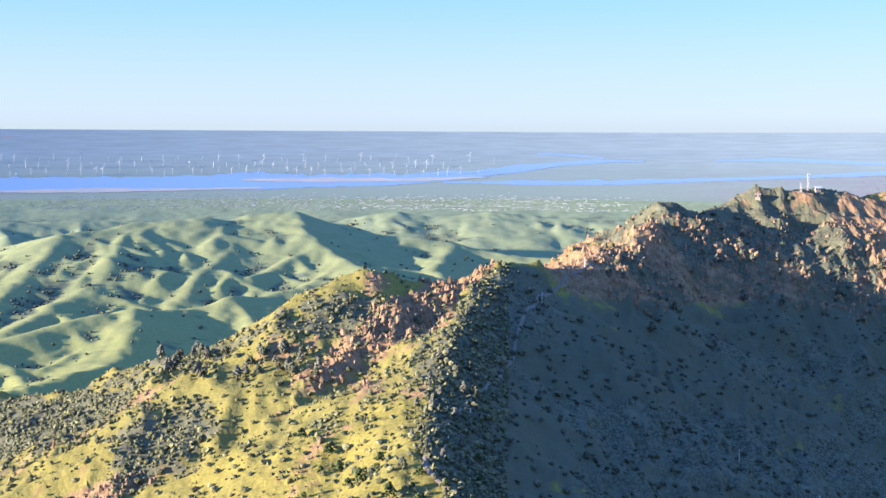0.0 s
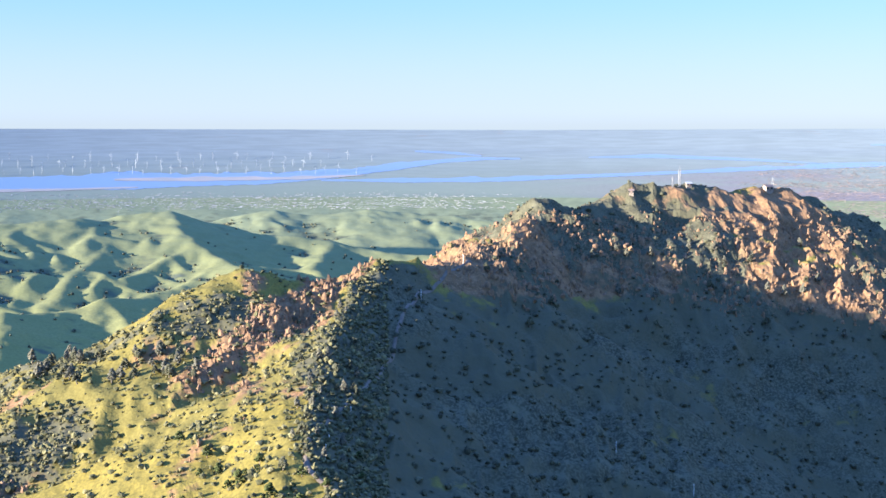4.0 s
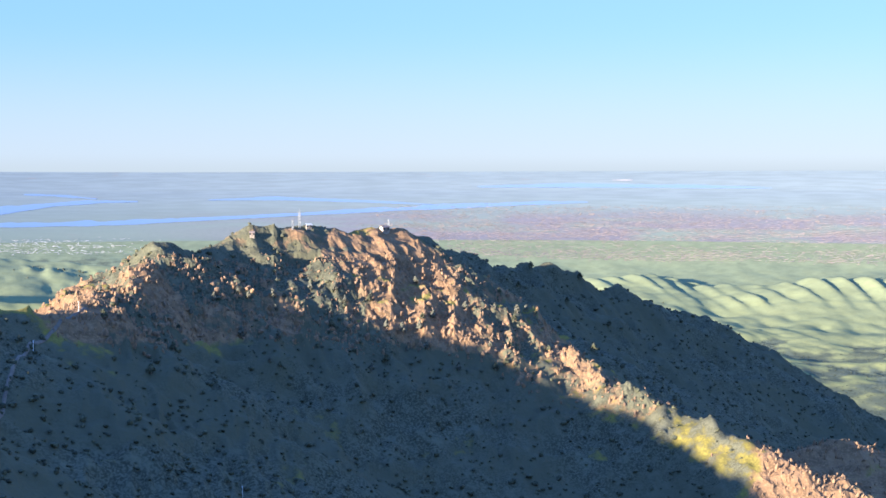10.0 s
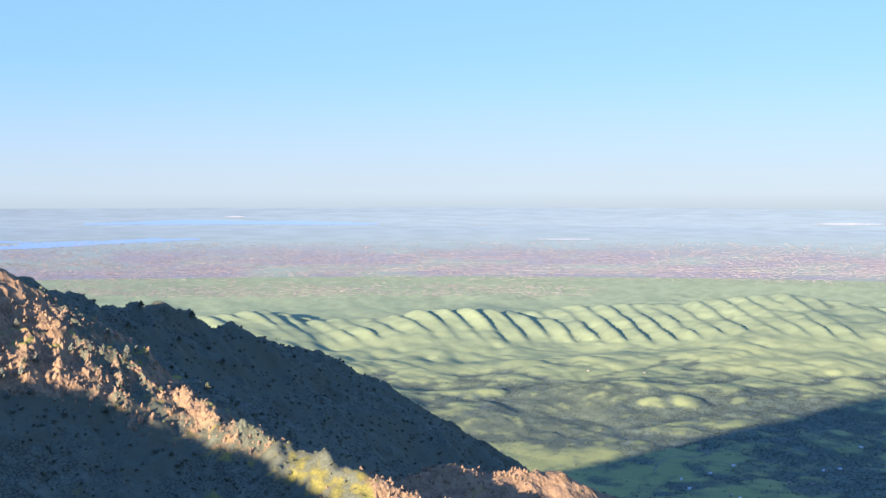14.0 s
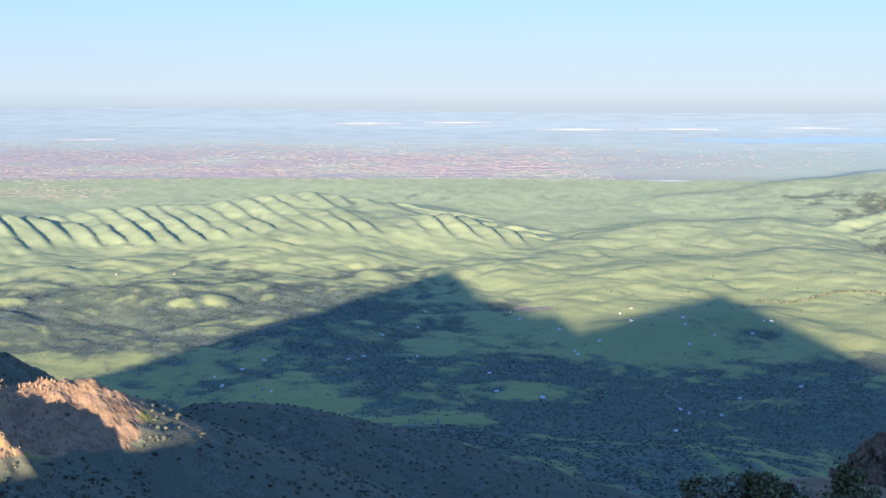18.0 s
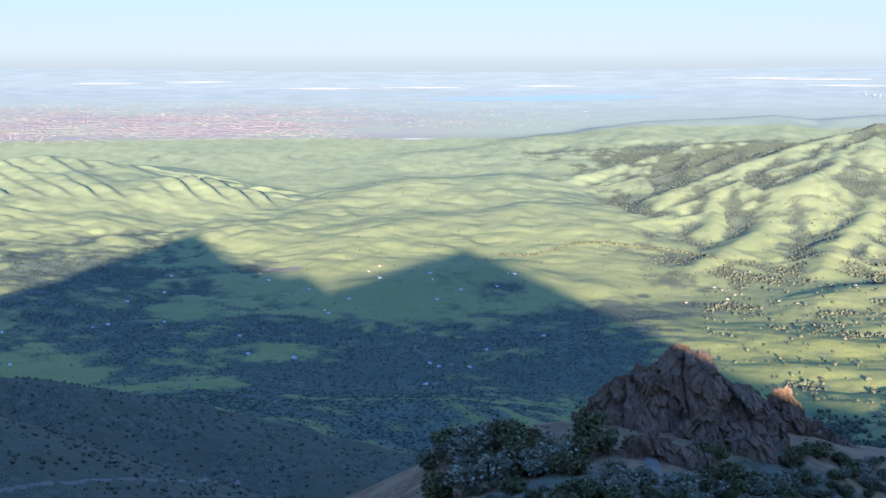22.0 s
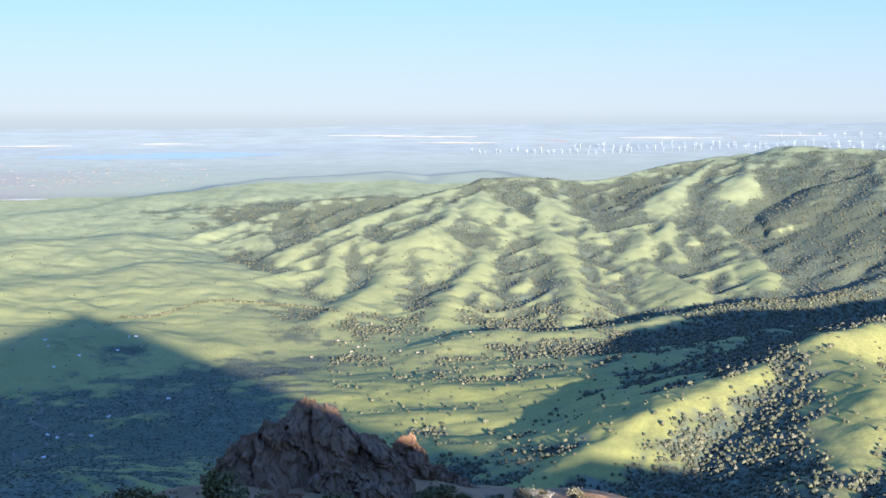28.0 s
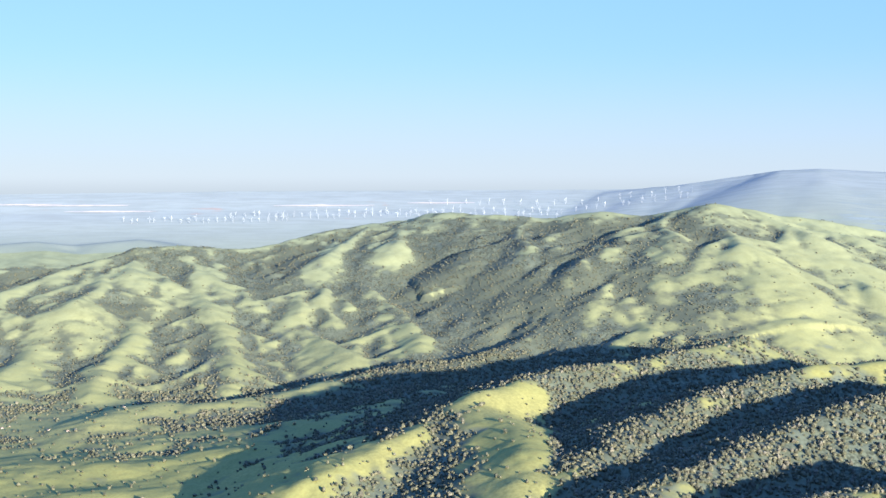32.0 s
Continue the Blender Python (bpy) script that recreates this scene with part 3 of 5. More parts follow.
def ground_height(x, y):
    """Height of the ground above the eye's level (so mostly negative) at plan points, with the gully depth."""
    r, az = np.hypot(x, y), np.degrees(np.arctan2(x, y))
    z0 = np.interp(r, BASE_R, BASE_Z)
    z, gully = crest_heights(x, y, z0.copy())
    lift = np.clip((z - z0) / 25, 0, 1)
    far = np.clip((r - 1100) / 300, 0, 1)
    wx = x + 60 * (fbm(x, y, 160, 2, 5) - 0.5) * far
    wy = y + 60 * (fbm(x, y, 160, 2, 9) - 0.5) * far
    cut = np.where(far > 0.5, fbm(wx, wy, 150, 4, 21, True), fbm(wx, wy, 46, 5, 22, True)) - 0.72
    near = np.clip((r - 120) / 150, 0, 1)
    z = z + cut * gully * np.where(r > 3880, 0.6 * lift, 0.25 + 0.75 * lift) * near * np.where(far > 0.5, np.where(az > 70, 0.9, 1.2), 1.5)
    belt = rock_band(az, np.degrees(np.arctan2(z, r)) - 0.62)
    rugged = np.where(az < 3, 0.4 + 0.75 * belt, 1.0) * np.clip((-22 - z) / 26, 0.35, 1)
    z = z + ((fbm(x, y, 27, 5, 31, True) - 0.6) * 9.0 + (fbm(x, y, 8, 3, 33, True) - 0.6) * 2.6) * rugged * near * (1 - far) * np.clip((z + 190) / 80, 0.25, 1)
    # broken ribs that run down the mountain's rock
    rib = near * (1 - far) * np.clip((z + 175) / 60, 0, 1) * np.clip((-38 - z) / 26, 0, 1) * window(az, 7, 60, 3)
    z = z + rib * ((fbm(np.radians(az) * 700, r * 0.45, 16, 4, 67, True) - 0.6) * 8.0 + (fbm(x, y, 5.5, 2, 69, True) - 0.6) * 2.4)
    # gullies that branch over all the hills
    open_hills = far * window(r, 1350, 4050, 200) * (0.3 + 0.7 * lift)
    gx, gy = x + 90 * (fbm(x, y, 240, 2, 55) - 0.5), y + 90 * (fbm(x, y, 240, 2, 57) - 0.5)
    z = z + open_hills * ((0.62 - fbm(gx, gy, 190, 2, 59, True)) * 9 + (0.62 - fbm(gx, gy, 70, 3, 58, True)) * 6)
    z = z + window(az, 22, 66, 5) * window(r, 2350, 3330, 160) * (0.62 - fbm(gx, gy, 130, 3, 83, True)) * 13
    # slanting teeth on the hogbacks
    hog = window(az, 24, 66, 4) * window(r, 3330, 3740, 90) * np.clip((z - z0) / 22, 0, 1)
    saw = (az / 1.1 + r / 170 + 1.3 * fbm(x, y, 420, 2, 45)) % 1.0
    z = z + hog * 13 * np.minimum(saw / 0.76, (1 - saw) / 0.24) * np.clip(fbm(x, y, 230, 2, 47) * 2.4 - 0.6, 0.05, 1.3)
    plain = np.clip((r - 3800) / 300, 0, 1) * (1 - lift)
    z = z + (fbm(x, y, 300, 3, 41) - 0.5) * 26 * far * (1 - plain) * np.clip((4400 - r) / 200, 0.05, 1)
    # the plain's far edge is bent by heading to fit the camera's view
    z = z + r * np.tan(np.radians(edge_rise(az))) * np.clip((r - 3900) / 900, 0, 1)
    return z, gully


def edge_rise(az):
    return np.interp(az, [-24, 10, 25, 40, 50, 60, 66, 78, 86, 95, 128], [0.1, 0.1, 0.18, 0.25, 0.22, 0.08, 0.0, 0.0, 0.15, 0.25, 0.3])


def headings():
    fine = np.arange(-24.0, 128.01, 0.15)
    coarse = np.arange(132.0, 332.1, 4.0)
    return np.concatenate([fine, coarse, [336.0]])


def distances():
    return np.concatenate([[0.02], np.geomspace(0.8, 60, 25), np.arange(63, 150, 3.0), np.arange(150, 330, 4.0), np.arange(330, 1080, 2.6), np.arange(1080, 1320, 8.0),
                           np.arange(1320, 2100, 5.5), np.arange(2100, 3900, 7.0), np.arange(3900, 4905, 16.0)])


AZ, RR = headings(), distances()
GX, GY = np.outer(RR, np.sin(np.radians(AZ))), np.outer(RR, np.cos(np.radians(AZ)))
GZ = ground_height(GX, GY)[0]
BARE = np.interp(RR, BASE_R, BASE_Z)


def local_mean(z, rows, cols):
    """The mean height of the ground round each grid corner."""
    for axis, k in ((0, rows), (1, cols)):
        pad = [(k + 1, k) if n == axis else (0, 0) for n in (0, 1)]
        c = np.cumsum(np.pad(z, pad, mode="edge"), axis=axis)
        z = (np.take(c, range(2 * k + 1, c.shape[axis]), axis) - np.take(c, range(0, c.shape[axis] - 2 * k - 1), axis)) / (2 * k + 1)
    return z


def masks():
    """Where scrub and rock grow and show: (brush, rock) from 0 to 1."""
    r, az = np.hypot(GX, GY), np.broadcast_to(AZ[None, :], GX.shape)
    dzr = np.gradient(GZ, axis=0) / np.gradient(RR)[:, None]
    dza = np.gradient(GZ, axis=1) / np.maximum(np.gradient(np.radians(AZ))[None, :] * r, 0.05)
    steep = np.hypot(dzr, dza)
    el = np.degrees(np.arctan2(GZ, r)) - 0.62
    n1, n2, n3 = fbm(GX, GY, 34, 4, 51) - 0.5, fbm(GX, GY, 220, 4, 61) - 0.5, fbm(GX, GY, 75, 4, 71, True) - 0.6
    near = r < 1180
    side = az - np.interp(r, [60, 230, 312, 330, 348, 358, 388, 415, 450, 500, 540, 600], [1, 3.0, 3.2, 2.4, 0.8, -0.5, -0.7, -0.3, 0.3, 0.8, 1.4, 6.3])
    # the mountain
    west = window(side, -60, 0, 1.2) * window(az, -60, 8, 2)
    face = window(az, 5, 60, 2) * window(el, -8.4, 5, 1.2) * window(r, 560, 1000, 20)
    spur_az = np.interp(el, [-14, -12.3, -11.4, -10.5, -9.2, -7.9, -6.9, -5.4, -4.1, -3], [40, 36.4, 33.8, 31.5, 29, 27, 25.1, 23.4, 21.5, 20.4])
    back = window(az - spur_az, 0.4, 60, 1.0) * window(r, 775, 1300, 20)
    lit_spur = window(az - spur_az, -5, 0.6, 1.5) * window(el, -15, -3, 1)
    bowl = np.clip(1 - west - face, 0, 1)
    # chaparral, thickened to darken the shaded bowl and spur back, thinned where sunlit
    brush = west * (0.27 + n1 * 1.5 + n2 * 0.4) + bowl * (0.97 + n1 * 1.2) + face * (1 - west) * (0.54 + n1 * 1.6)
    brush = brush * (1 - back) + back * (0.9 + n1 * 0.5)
    brush = brush * (1 - lit_spur * 0.6) + 0.14 * lit_spur
    rock = west * (0.2 + n3 * 1.3 + (steep - 0.6) * 0.4) + face * (0.78 + n3 * 1.3 + (steep - 0.7) * 0.5) + bowl * (0.05 + n3 * 0.6) + lit_spur * (0.45 + n3 * 0.8)
    knoll = window(az, 36.5, 47.5, 1.5) * window(el, -15.5, -11.5, 1.0) * window(r, 560, 740, 20)
    brush = brush * (1 - 0.75 * knoll)
    rock = rock * (1 - back * 0.85) + knoll * (0.85 + n3 * 0.5)
    band = west * rock_band(az, el)
    rock = np.maximum(rock, band * (0.85 + n3 * 1.6))
    brush = brush * (1 - 0.35 * band)
    sunny = west * window(el, -30, -12.4, 1.0) * window(az - np.interp(el, [-17, -15.3, -14.1, -12.8, -11.2], [-13, -9.5, -7.5, -4.8, -3.2]), 0, 60, 1.5)
    brush, rock = brush - sunny * 0.06, rock - sunny * 0.05
    upper = west * window(el, -12.8, -5, 1.4) * window(az - np.interp(el, [-17, -15.3, -14.1, -12.8, -11.2, -9.5, -8.3, -7.0], [-16.5, -12.8, -9.9, -6.7, -4.7, -2.4, -0.9, 1.1]), 0.5, 60, 1.5)
    rock = np.maximum(rock, upper * (0.56 + n3 * 1.5))
    brush = np.maximum(brush, upper * (0.40 + n1 * 1.7))
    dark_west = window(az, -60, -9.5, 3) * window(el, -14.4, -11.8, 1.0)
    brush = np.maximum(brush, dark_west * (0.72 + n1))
    top = r < 140
    brush = np.where(top, 0.42 + n1 * 1.6, brush)
    rock = np.where(top, 0.62 - n1 * 1.4, rock)
    # the hills: woods fill the hollows and the slopes that face north
    dip = local_mean(GZ, 8, 8) - GZ
    hollow = np.clip(dip / 7, -0.6, 1.0)
    dx, dy = np.sin(np.radians(az)), np.cos(np.radians(az))
    north = np.clip((dza * dx - dzr * dy) * 1.6, -0.8, 0.8)
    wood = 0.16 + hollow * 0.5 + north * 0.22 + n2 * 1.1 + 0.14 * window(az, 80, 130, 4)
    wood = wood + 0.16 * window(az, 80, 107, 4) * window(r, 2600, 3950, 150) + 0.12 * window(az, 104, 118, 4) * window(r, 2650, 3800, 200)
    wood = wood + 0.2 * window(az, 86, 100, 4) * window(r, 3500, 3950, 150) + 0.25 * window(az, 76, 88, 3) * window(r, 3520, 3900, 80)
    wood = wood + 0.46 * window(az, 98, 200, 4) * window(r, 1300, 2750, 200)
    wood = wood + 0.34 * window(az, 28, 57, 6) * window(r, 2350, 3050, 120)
    # valley woods, thickened to darken the floor in the mountain's shade
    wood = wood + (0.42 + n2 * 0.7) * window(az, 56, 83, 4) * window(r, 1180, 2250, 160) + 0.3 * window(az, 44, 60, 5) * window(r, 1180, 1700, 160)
    # further woods that deepen the canyon's shade and darken shaded meadow slopes
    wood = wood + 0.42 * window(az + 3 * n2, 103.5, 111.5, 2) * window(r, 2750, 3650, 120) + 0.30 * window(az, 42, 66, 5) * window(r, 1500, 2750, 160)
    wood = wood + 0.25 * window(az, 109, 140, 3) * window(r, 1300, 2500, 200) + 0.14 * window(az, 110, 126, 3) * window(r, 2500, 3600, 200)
    creek = window(el, np.interp(az, [76, 86, 94, 101, 105], [-11.9, -11.3, -10.9, -10.0, -8.9]), np.interp(az, [76, 86, 94, 101, 105], [-11.1, -10.6, -10.1, -9.3, -8.2]), 0.3) * window(az, 76, 106, 3) * window(r, 1900, 3000, 100)
    wood = wood + 0.45 * creek
    wood = wood - 0.5 * window(az + n2 * 7, 105.0, 109.6, 2.0) * window(r, 1450, 2010, 60)
    wood = wood - 0.22 * window(az, 82, 102, 4) * window(r, 1300, 2400, 100)
    wood = wood + 0.06 * window(az, -40, 12, 4) - 0.3 * window(az, 24, 70, 4) * window(r, 3150, 3900, 80) - 0.25 * window(az, 64, 80, 4) * window(r, 2500, 3900, 120)
    wood = wood - 0.16 * window(az, 113, 124, 2) * window(r, 2900, 3800, 150)
    wood = np.clip(wood + n1 * 0.9, 0, 1) * np.clip((4150 - r) / 300, 0.25, 1)
    farrock = np.clip(0.05 + n3 * 0.5, 0, 1)
    # the plain: fields in pale strips
    flat = r > 4150
    # the far range takes the plain's bluish scrub tone in place of haze
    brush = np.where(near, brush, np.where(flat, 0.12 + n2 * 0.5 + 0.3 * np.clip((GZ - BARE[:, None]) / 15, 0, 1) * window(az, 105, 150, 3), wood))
    rock = np.where(near, rock, np.where(flat, 0.1 + (fbm(GX, GY, 120, 3, 81) - 0.5) * 0.9, farrock))
    return np.clip(brush, 0, 1), np.clip(rock, 0, 1)


BRUSH, ROCK = masks()


def sheet(name, rows, cols, mat, label, category, kind="structure"):
    """A stretch of the ground between two row and two column indices of the polar grid."""
    r0, r1 = rows
    c0, c1 = cols
    sub = np.s_[r0:r1 + 1, c0:c1 + 1]
    x, y, z = GX[sub], GY[sub], GZ[sub] + EYE.z
    nr, nc = x.shape
    me = bpy.data.meshes.new(name)
    verts = np.stack([x, y, z], -1).reshape(-1, 3).astype(np.float32)
    k = np.arange(nr * nc).reshape(nr, nc)
    quads = np.stack([k[:-1, :-1], k[:-1, 1:], k[1:, 1:], k[1:, :-1]], -1).reshape(-1, 4)[:, ::-1]
    me.vertices.add(len(verts))
    me.vertices.foreach_set("co", verts.ravel())
    me.loops.add(quads.size)
    me.loops.foreach_set("vertex_index", quads.ravel().astype(np.int32))
    me.polygons.add(len(quads))
    me.polygons.foreach_set("loop_start", np.arange(0, quads.size, 4, dtype=np.int32))
    bare = ROCK[sub][:-1, :-1] - 0.6 * BRUSH[sub][:-1, :-1]
    me.polygons.foreach_set("use_smooth", ((bare < 0.3) | (np.hypot(x, y)[:-1, :-1] > 1080)).ravel())
    me.update(calc_edges=True)
    for key, data in (("brush", BRUSH[sub]), ("rock", ROCK[sub])):
        at = me.attributes.new(key, "FLOAT", "POINT")
        at.data.foreach_set("value", data.astype(np.float32).ravel())
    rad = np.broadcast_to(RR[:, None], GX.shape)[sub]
    # share of painted haze in the colour, growing with distance
    haze_share = np.clip((rad - 2000) / 1900, 0, 1) if rad.min() < 3000 else np.clip((rad - 4150) / 600, 0, 0.85)
    at = me.attributes.new("haze_tone", "FLOAT", "POINT")
    at.data.foreach_set("value", haze_share.astype(np.float32).ravel())
    head = np.broadcast_to(AZ[None, :], GX.shape)[sub]
    built = window(head, 14, 71, 12) * window(rad, 4030, 4460, 160) * np.clip(fbm(head * 60, rad * 3, 160, 3, 77) * 3 - 0.7, 0, 1)
    at = me.attributes.new("suburb", "FLOAT", "POINT")
    at.data.foreach_set("value", built.astype(np.float32).ravel())
    lay = np.stack([np.broadcast_to(AZ[None, :], GX.shape)[sub] * 12, rad, rad * 0], -1)
    at = me.attributes.new("lay", "FLOAT_VECTOR", "POINT")
    at.data.foreach_set("vector", lay.astype(np.float32).ravel())
    me.materials.append(mat)
    return tagged(new(name, me), label, category, kind=kind)


def row_at(d):
    return int(np.searchsorted(RR, d))


ALL = len(AZ) - 1
R1, R2, END = row_at(1180), row_at(4150), len(RR) - 1
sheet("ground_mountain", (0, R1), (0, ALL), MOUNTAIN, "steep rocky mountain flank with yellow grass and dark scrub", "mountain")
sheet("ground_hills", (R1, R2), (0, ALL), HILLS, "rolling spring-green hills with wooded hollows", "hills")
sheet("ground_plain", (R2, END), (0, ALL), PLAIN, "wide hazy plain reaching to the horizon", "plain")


# ---- placing on the ground ----
def grid_index(x, y):
    az = np.degrees(np.arctan2(x, y))
    az = np.where(az < -24.0, az + 360, az)
    r = np.hypot(x, y)
    return np.clip(np.searchsorted(RR, r), 1, len(RR) - 1), np.clip(np.searchsorted(AZ, az), 1, len(AZ) - 1), az, r


def height_at(x, y):
    """The sheet's own height in the world, between its corners."""
    i, j, az, r = grid_index(x, y)
    fr, fa = (r - RR[i - 1]) / (RR[i] - RR[i - 1]), (az - AZ[j - 1]) / (AZ[j] - AZ[j - 1])
    z = (GZ[i - 1, j - 1] * (1 - fr) + GZ[i, j - 1] * fr) * (1 - fa) + (GZ[i - 1, j] * (1 - fr) + GZ[i, j] * fr) * fa
    return z + EYE.z


def sight(az, el, skip=40.0):
    """Where the line of sight at that heading and elevation first meets the ground, past a first stretch."""
    r = np.arange(skip, 4890, 1.0)
    x, y = r * math.sin(radians(az)), r * math.cos(radians(az))
    hit = np.where(height_at(x, y) - EYE.z >= r * math.tan(radians(el)))[0]
    k = hit[0] if len(hit) else len(r) - 1
    return Vector((x[k], y[k], float(height_at(x[k:k + 1], y[k:k + 1])[0])))


def raw_mesh(name, verts, faces, mat, smooth=False):
    """A mesh from arrays: faces all with the same number of corners."""
    me = bpy.data.meshes.new(name)
    verts, faces = np.asarray(verts, np.float32).reshape(-1, 3), np.asarray(faces, np.int32)
    n = faces.shape[1]
    me.vertices.add(len(verts))
    me.vertices.foreach_set("co", verts.ravel())
    me.loops.add(faces.size)
    me.loops.foreach_set("vertex_index", faces.ravel())
    me.polygons.add(len(faces))
    me.polygons.foreach_set("loop_start", np.arange(0, faces.size, n, dtype=np.int32))
    me.polygons.foreach_set("use_smooth", np.full(len(faces), smooth))
    me.update(calc_edges=True)
    me.materials.append(mat)
    return me


def ico(level):
    bm = bmesh.new()
    bmesh.ops.create_icosphere(bm, subdivisions=level, radius=1.0)
    v = np.array([p.co[:] for p in bm.verts])
    f = np.array([[p.index for p in q.verts] for q in bm.faces])
    bm.free()
    return v, f


ICO1, ICO2 = ico(1), ico(2)
rng = np.random.default_rng(7)


def clumps(places, sizes, tall, level, jag):
    """Lumpy crowns at the places, one mesh's worth of corners and faces."""
    v, f = ICO1 if level == 1 else ICO2
    n, k = len(places), len(v)
    turn = rng.uniform(0, 6.283, n)
    c, s = np.cos(turn)[:, None], np.sin(turn)[:, None]
    rough = 1 + rng.uniform(-jag, jag, (n, k))
    wide = sizes[:, None] * rng.uniform(0.75, 1.25, (n, 1)) * 0.5
    deep = sizes[:, None] * rng.uniform(0.75, 1.25, (n, 1)) * 0.5
    high = sizes[:, None] * tall * rng.uniform(0.8, 1.25, (n, 1)) * 0.5
    x, y, z = v[None, :, 0] * wide * rough, v[None, :, 1] * deep * rough, v[None, :, 2] * high * rough
    out = np.stack([places[:, 0, None] + x * c - y * s, places[:, 1, None] + x * s + y * c, places[:, 2, None] + z + high * 0.62], -1)
    faces = (f[None] + (np.arange(n) * k)[:, None, None]).reshape(-1, 3)
    return out.reshape(-1, 3), faces


def shards(places, sizes, tall):
    """Angular rock teeth at the places: six uneven sides, a leaning shoulder and a broken top."""
    n, k = len(places), 6
    ang = np.arange(k) * 2 * np.pi / k + rng.uniform(0, 6.283, (n, 1)) + rng.uniform(-0.35, 0.35, (n, k))
    wide, high = sizes * rng.uniform(0.55, 1.1, n), sizes * tall * rng.uniform(0.5, 1.4, n)
    lean = rng.uniform(-0.3, 0.3, (n, 2)) * sizes[:, None]
    rings = []
    for level, girth in ((-0.3, 0.62), (0.45, 0.55), (0.85, 0.3)):
        rad = wide[:, None] * girth * rng.uniform(0.6, 1.25, (n, k))
        x = places[:, 0, None] + rad * np.cos(ang) + lean[:, :1] * level
        y = places[:, 1, None] + rad * np.sin(ang) * 0.75 + lean[:, 1:] * level
        rings.append(np.stack([x, y, places[:, 2, None] + high[:, None] * (level + rng.uniform(-0.12, 0.12, (n, k)))], -1))
    top = places + np.concatenate([lean, (high * rng.uniform(0.9, 1.1, n))[:, None]], 1)
    out = np.concatenate(rings + [top[:, None]], 1)
    tris = []
    for i in range(k):
        j = (i + 1) % k
        for low in (0, k):
            tris += [(low + i, low + j, low + k + j), (low + i, low + k + j, low + k + i)]
        tris.append((2 * k + i, 2 * k + j, 3 * k))
    return out.reshape(-1, 3), (np.array(tris)[None] + (np.arange(n) * (3 * k + 1))[:, None, None]).reshape(-1, 3)


def scatter(count, az, r, keep, power=1.0):
    """Random places in a sector where keep(brush, rock, az, r, z) passes."""
    out = []
    for _ in range(12):
        a = rng.uniform(az[0], az[1], count)
        d = r[0] + (r[1] - r[0]) * rng.uniform(0, 1, count) ** power
        x, y = d * np.sin(np.radians(a)), d * np.cos(np.radians(a))
        i, j, _, _ = grid_index(x, y)
        ok = keep(BRUSH[i, j], ROCK[i, j], a, d, GZ[i, j]) > rng.uniform(0, 1, count)
        out.append(np.stack([x[ok], y[ok], height_at(x[ok], y[ok])], -1))
        if sum(len(o) for o in out) >= count:
            break
    return np.concatenate(out)[:count]


def leaf_material(name, dark, light, scale=0.6):
    m, nt, p = nodes_of(name)
    p.inputs["Roughness"].default_value = 0.85
    p.inputs["Specular IOR Level"].default_value = 0.15
    geo = nt.nodes.new("ShaderNodeNewGeometry")
    f = noise_tex(nt, scale, 3)
    base = mixer(nt, ramp(nt, geo.outputs["Random Per Island"], 0.1, 0.9), dark, light)
    nt.links.new(mixer(nt, ramp(nt, f, 0.3, 0.7), base, tuple(c * 0.55 for c in dark)), p.inputs["Base Color"])
    bump(nt, p, f, 0.8, 0.5)
    return m


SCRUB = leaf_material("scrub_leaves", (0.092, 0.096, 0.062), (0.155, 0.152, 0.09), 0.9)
# lit copy of the scrub leaves, lightened for the sunlit flank
LIT_SCRUB = leaf_material("lit_scrub_leaves", (0.11, 0.11, 0.055), (0.26, 0.24, 0.12), 0.9)
OAKS = leaf_material("oak_leaves", (0.087, 0.094, 0.062), (0.185, 0.182, 0.115), 0.4)
# shaded copy of the oak leaves, darkened and evened out for the valley
SHADE_OAKS = leaf_material("shade_oak_leaves", (0.068, 0.082, 0.056), (0.095, 0.112, 0.075), 0.4)
PALE_OAKS = leaf_material("pale_tree_leaves", (0.11, 0.11, 0.082), (0.21, 0.20, 0.15), 0.5)
ROCKS = plain_material("red_rock", (0.31, 0.185, 0.10), 0.9, 0, (0.17, 0.11, 0.07), 0.5, 0.4)


def stuff(name, data, mat, label, category):
    return tagged(new(name, raw_mesh(name, *data, mat)), label, category, kind="stuff")


# scrub on the mountain, rock on its ribs, woods on the hills
at = scatter(11000, (-22, 48), (230, 1080), lambda b, k, a, d, z: np.clip((b - 0.42) * 2.2, 0, 1) * (z > -260) * np.where(a < 1, 0.4, 1))
stuff("scrub", clumps(at, rng.uniform(0.8, 2.3, len(at)) * rng.choice([0.7, 1.0, 1.4], len(at)), 0.8, 1, 0.3), SCRUB, "dark green chaparral bushes on the mountain slopes", "bushes")
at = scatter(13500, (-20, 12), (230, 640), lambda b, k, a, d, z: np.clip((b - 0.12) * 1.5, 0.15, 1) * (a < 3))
stuff("sunlit_scrub", clumps(at, rng.uniform(0.4, 1.7, len(at)) * rng.choice([0.7, 1.0, 1.5], len(at)), 0.85, 1, 0.35), LIT_SCRUB, "low sunlit bushes on the yellow grass slope", "bushes")
at = scatter(2600, (44, 78), (640, 1160), lambda b, k, a, d, z: np.clip((b - 0.3) * 1.5, 0.1, 1))
stuff("lower_scrub", clumps(at, rng.uniform(1.2, 3.4, len(at)), 0.7, 1, 0.3), SCRUB, "dark brush on the lower mountain slope", "bushes")
at = scatter(11000, (-20, 44), (260, 960), lambda b, k, a, d, z: np.clip((k - 0.45) * 2.5, 0, 1) * (z < -0.062 * d))
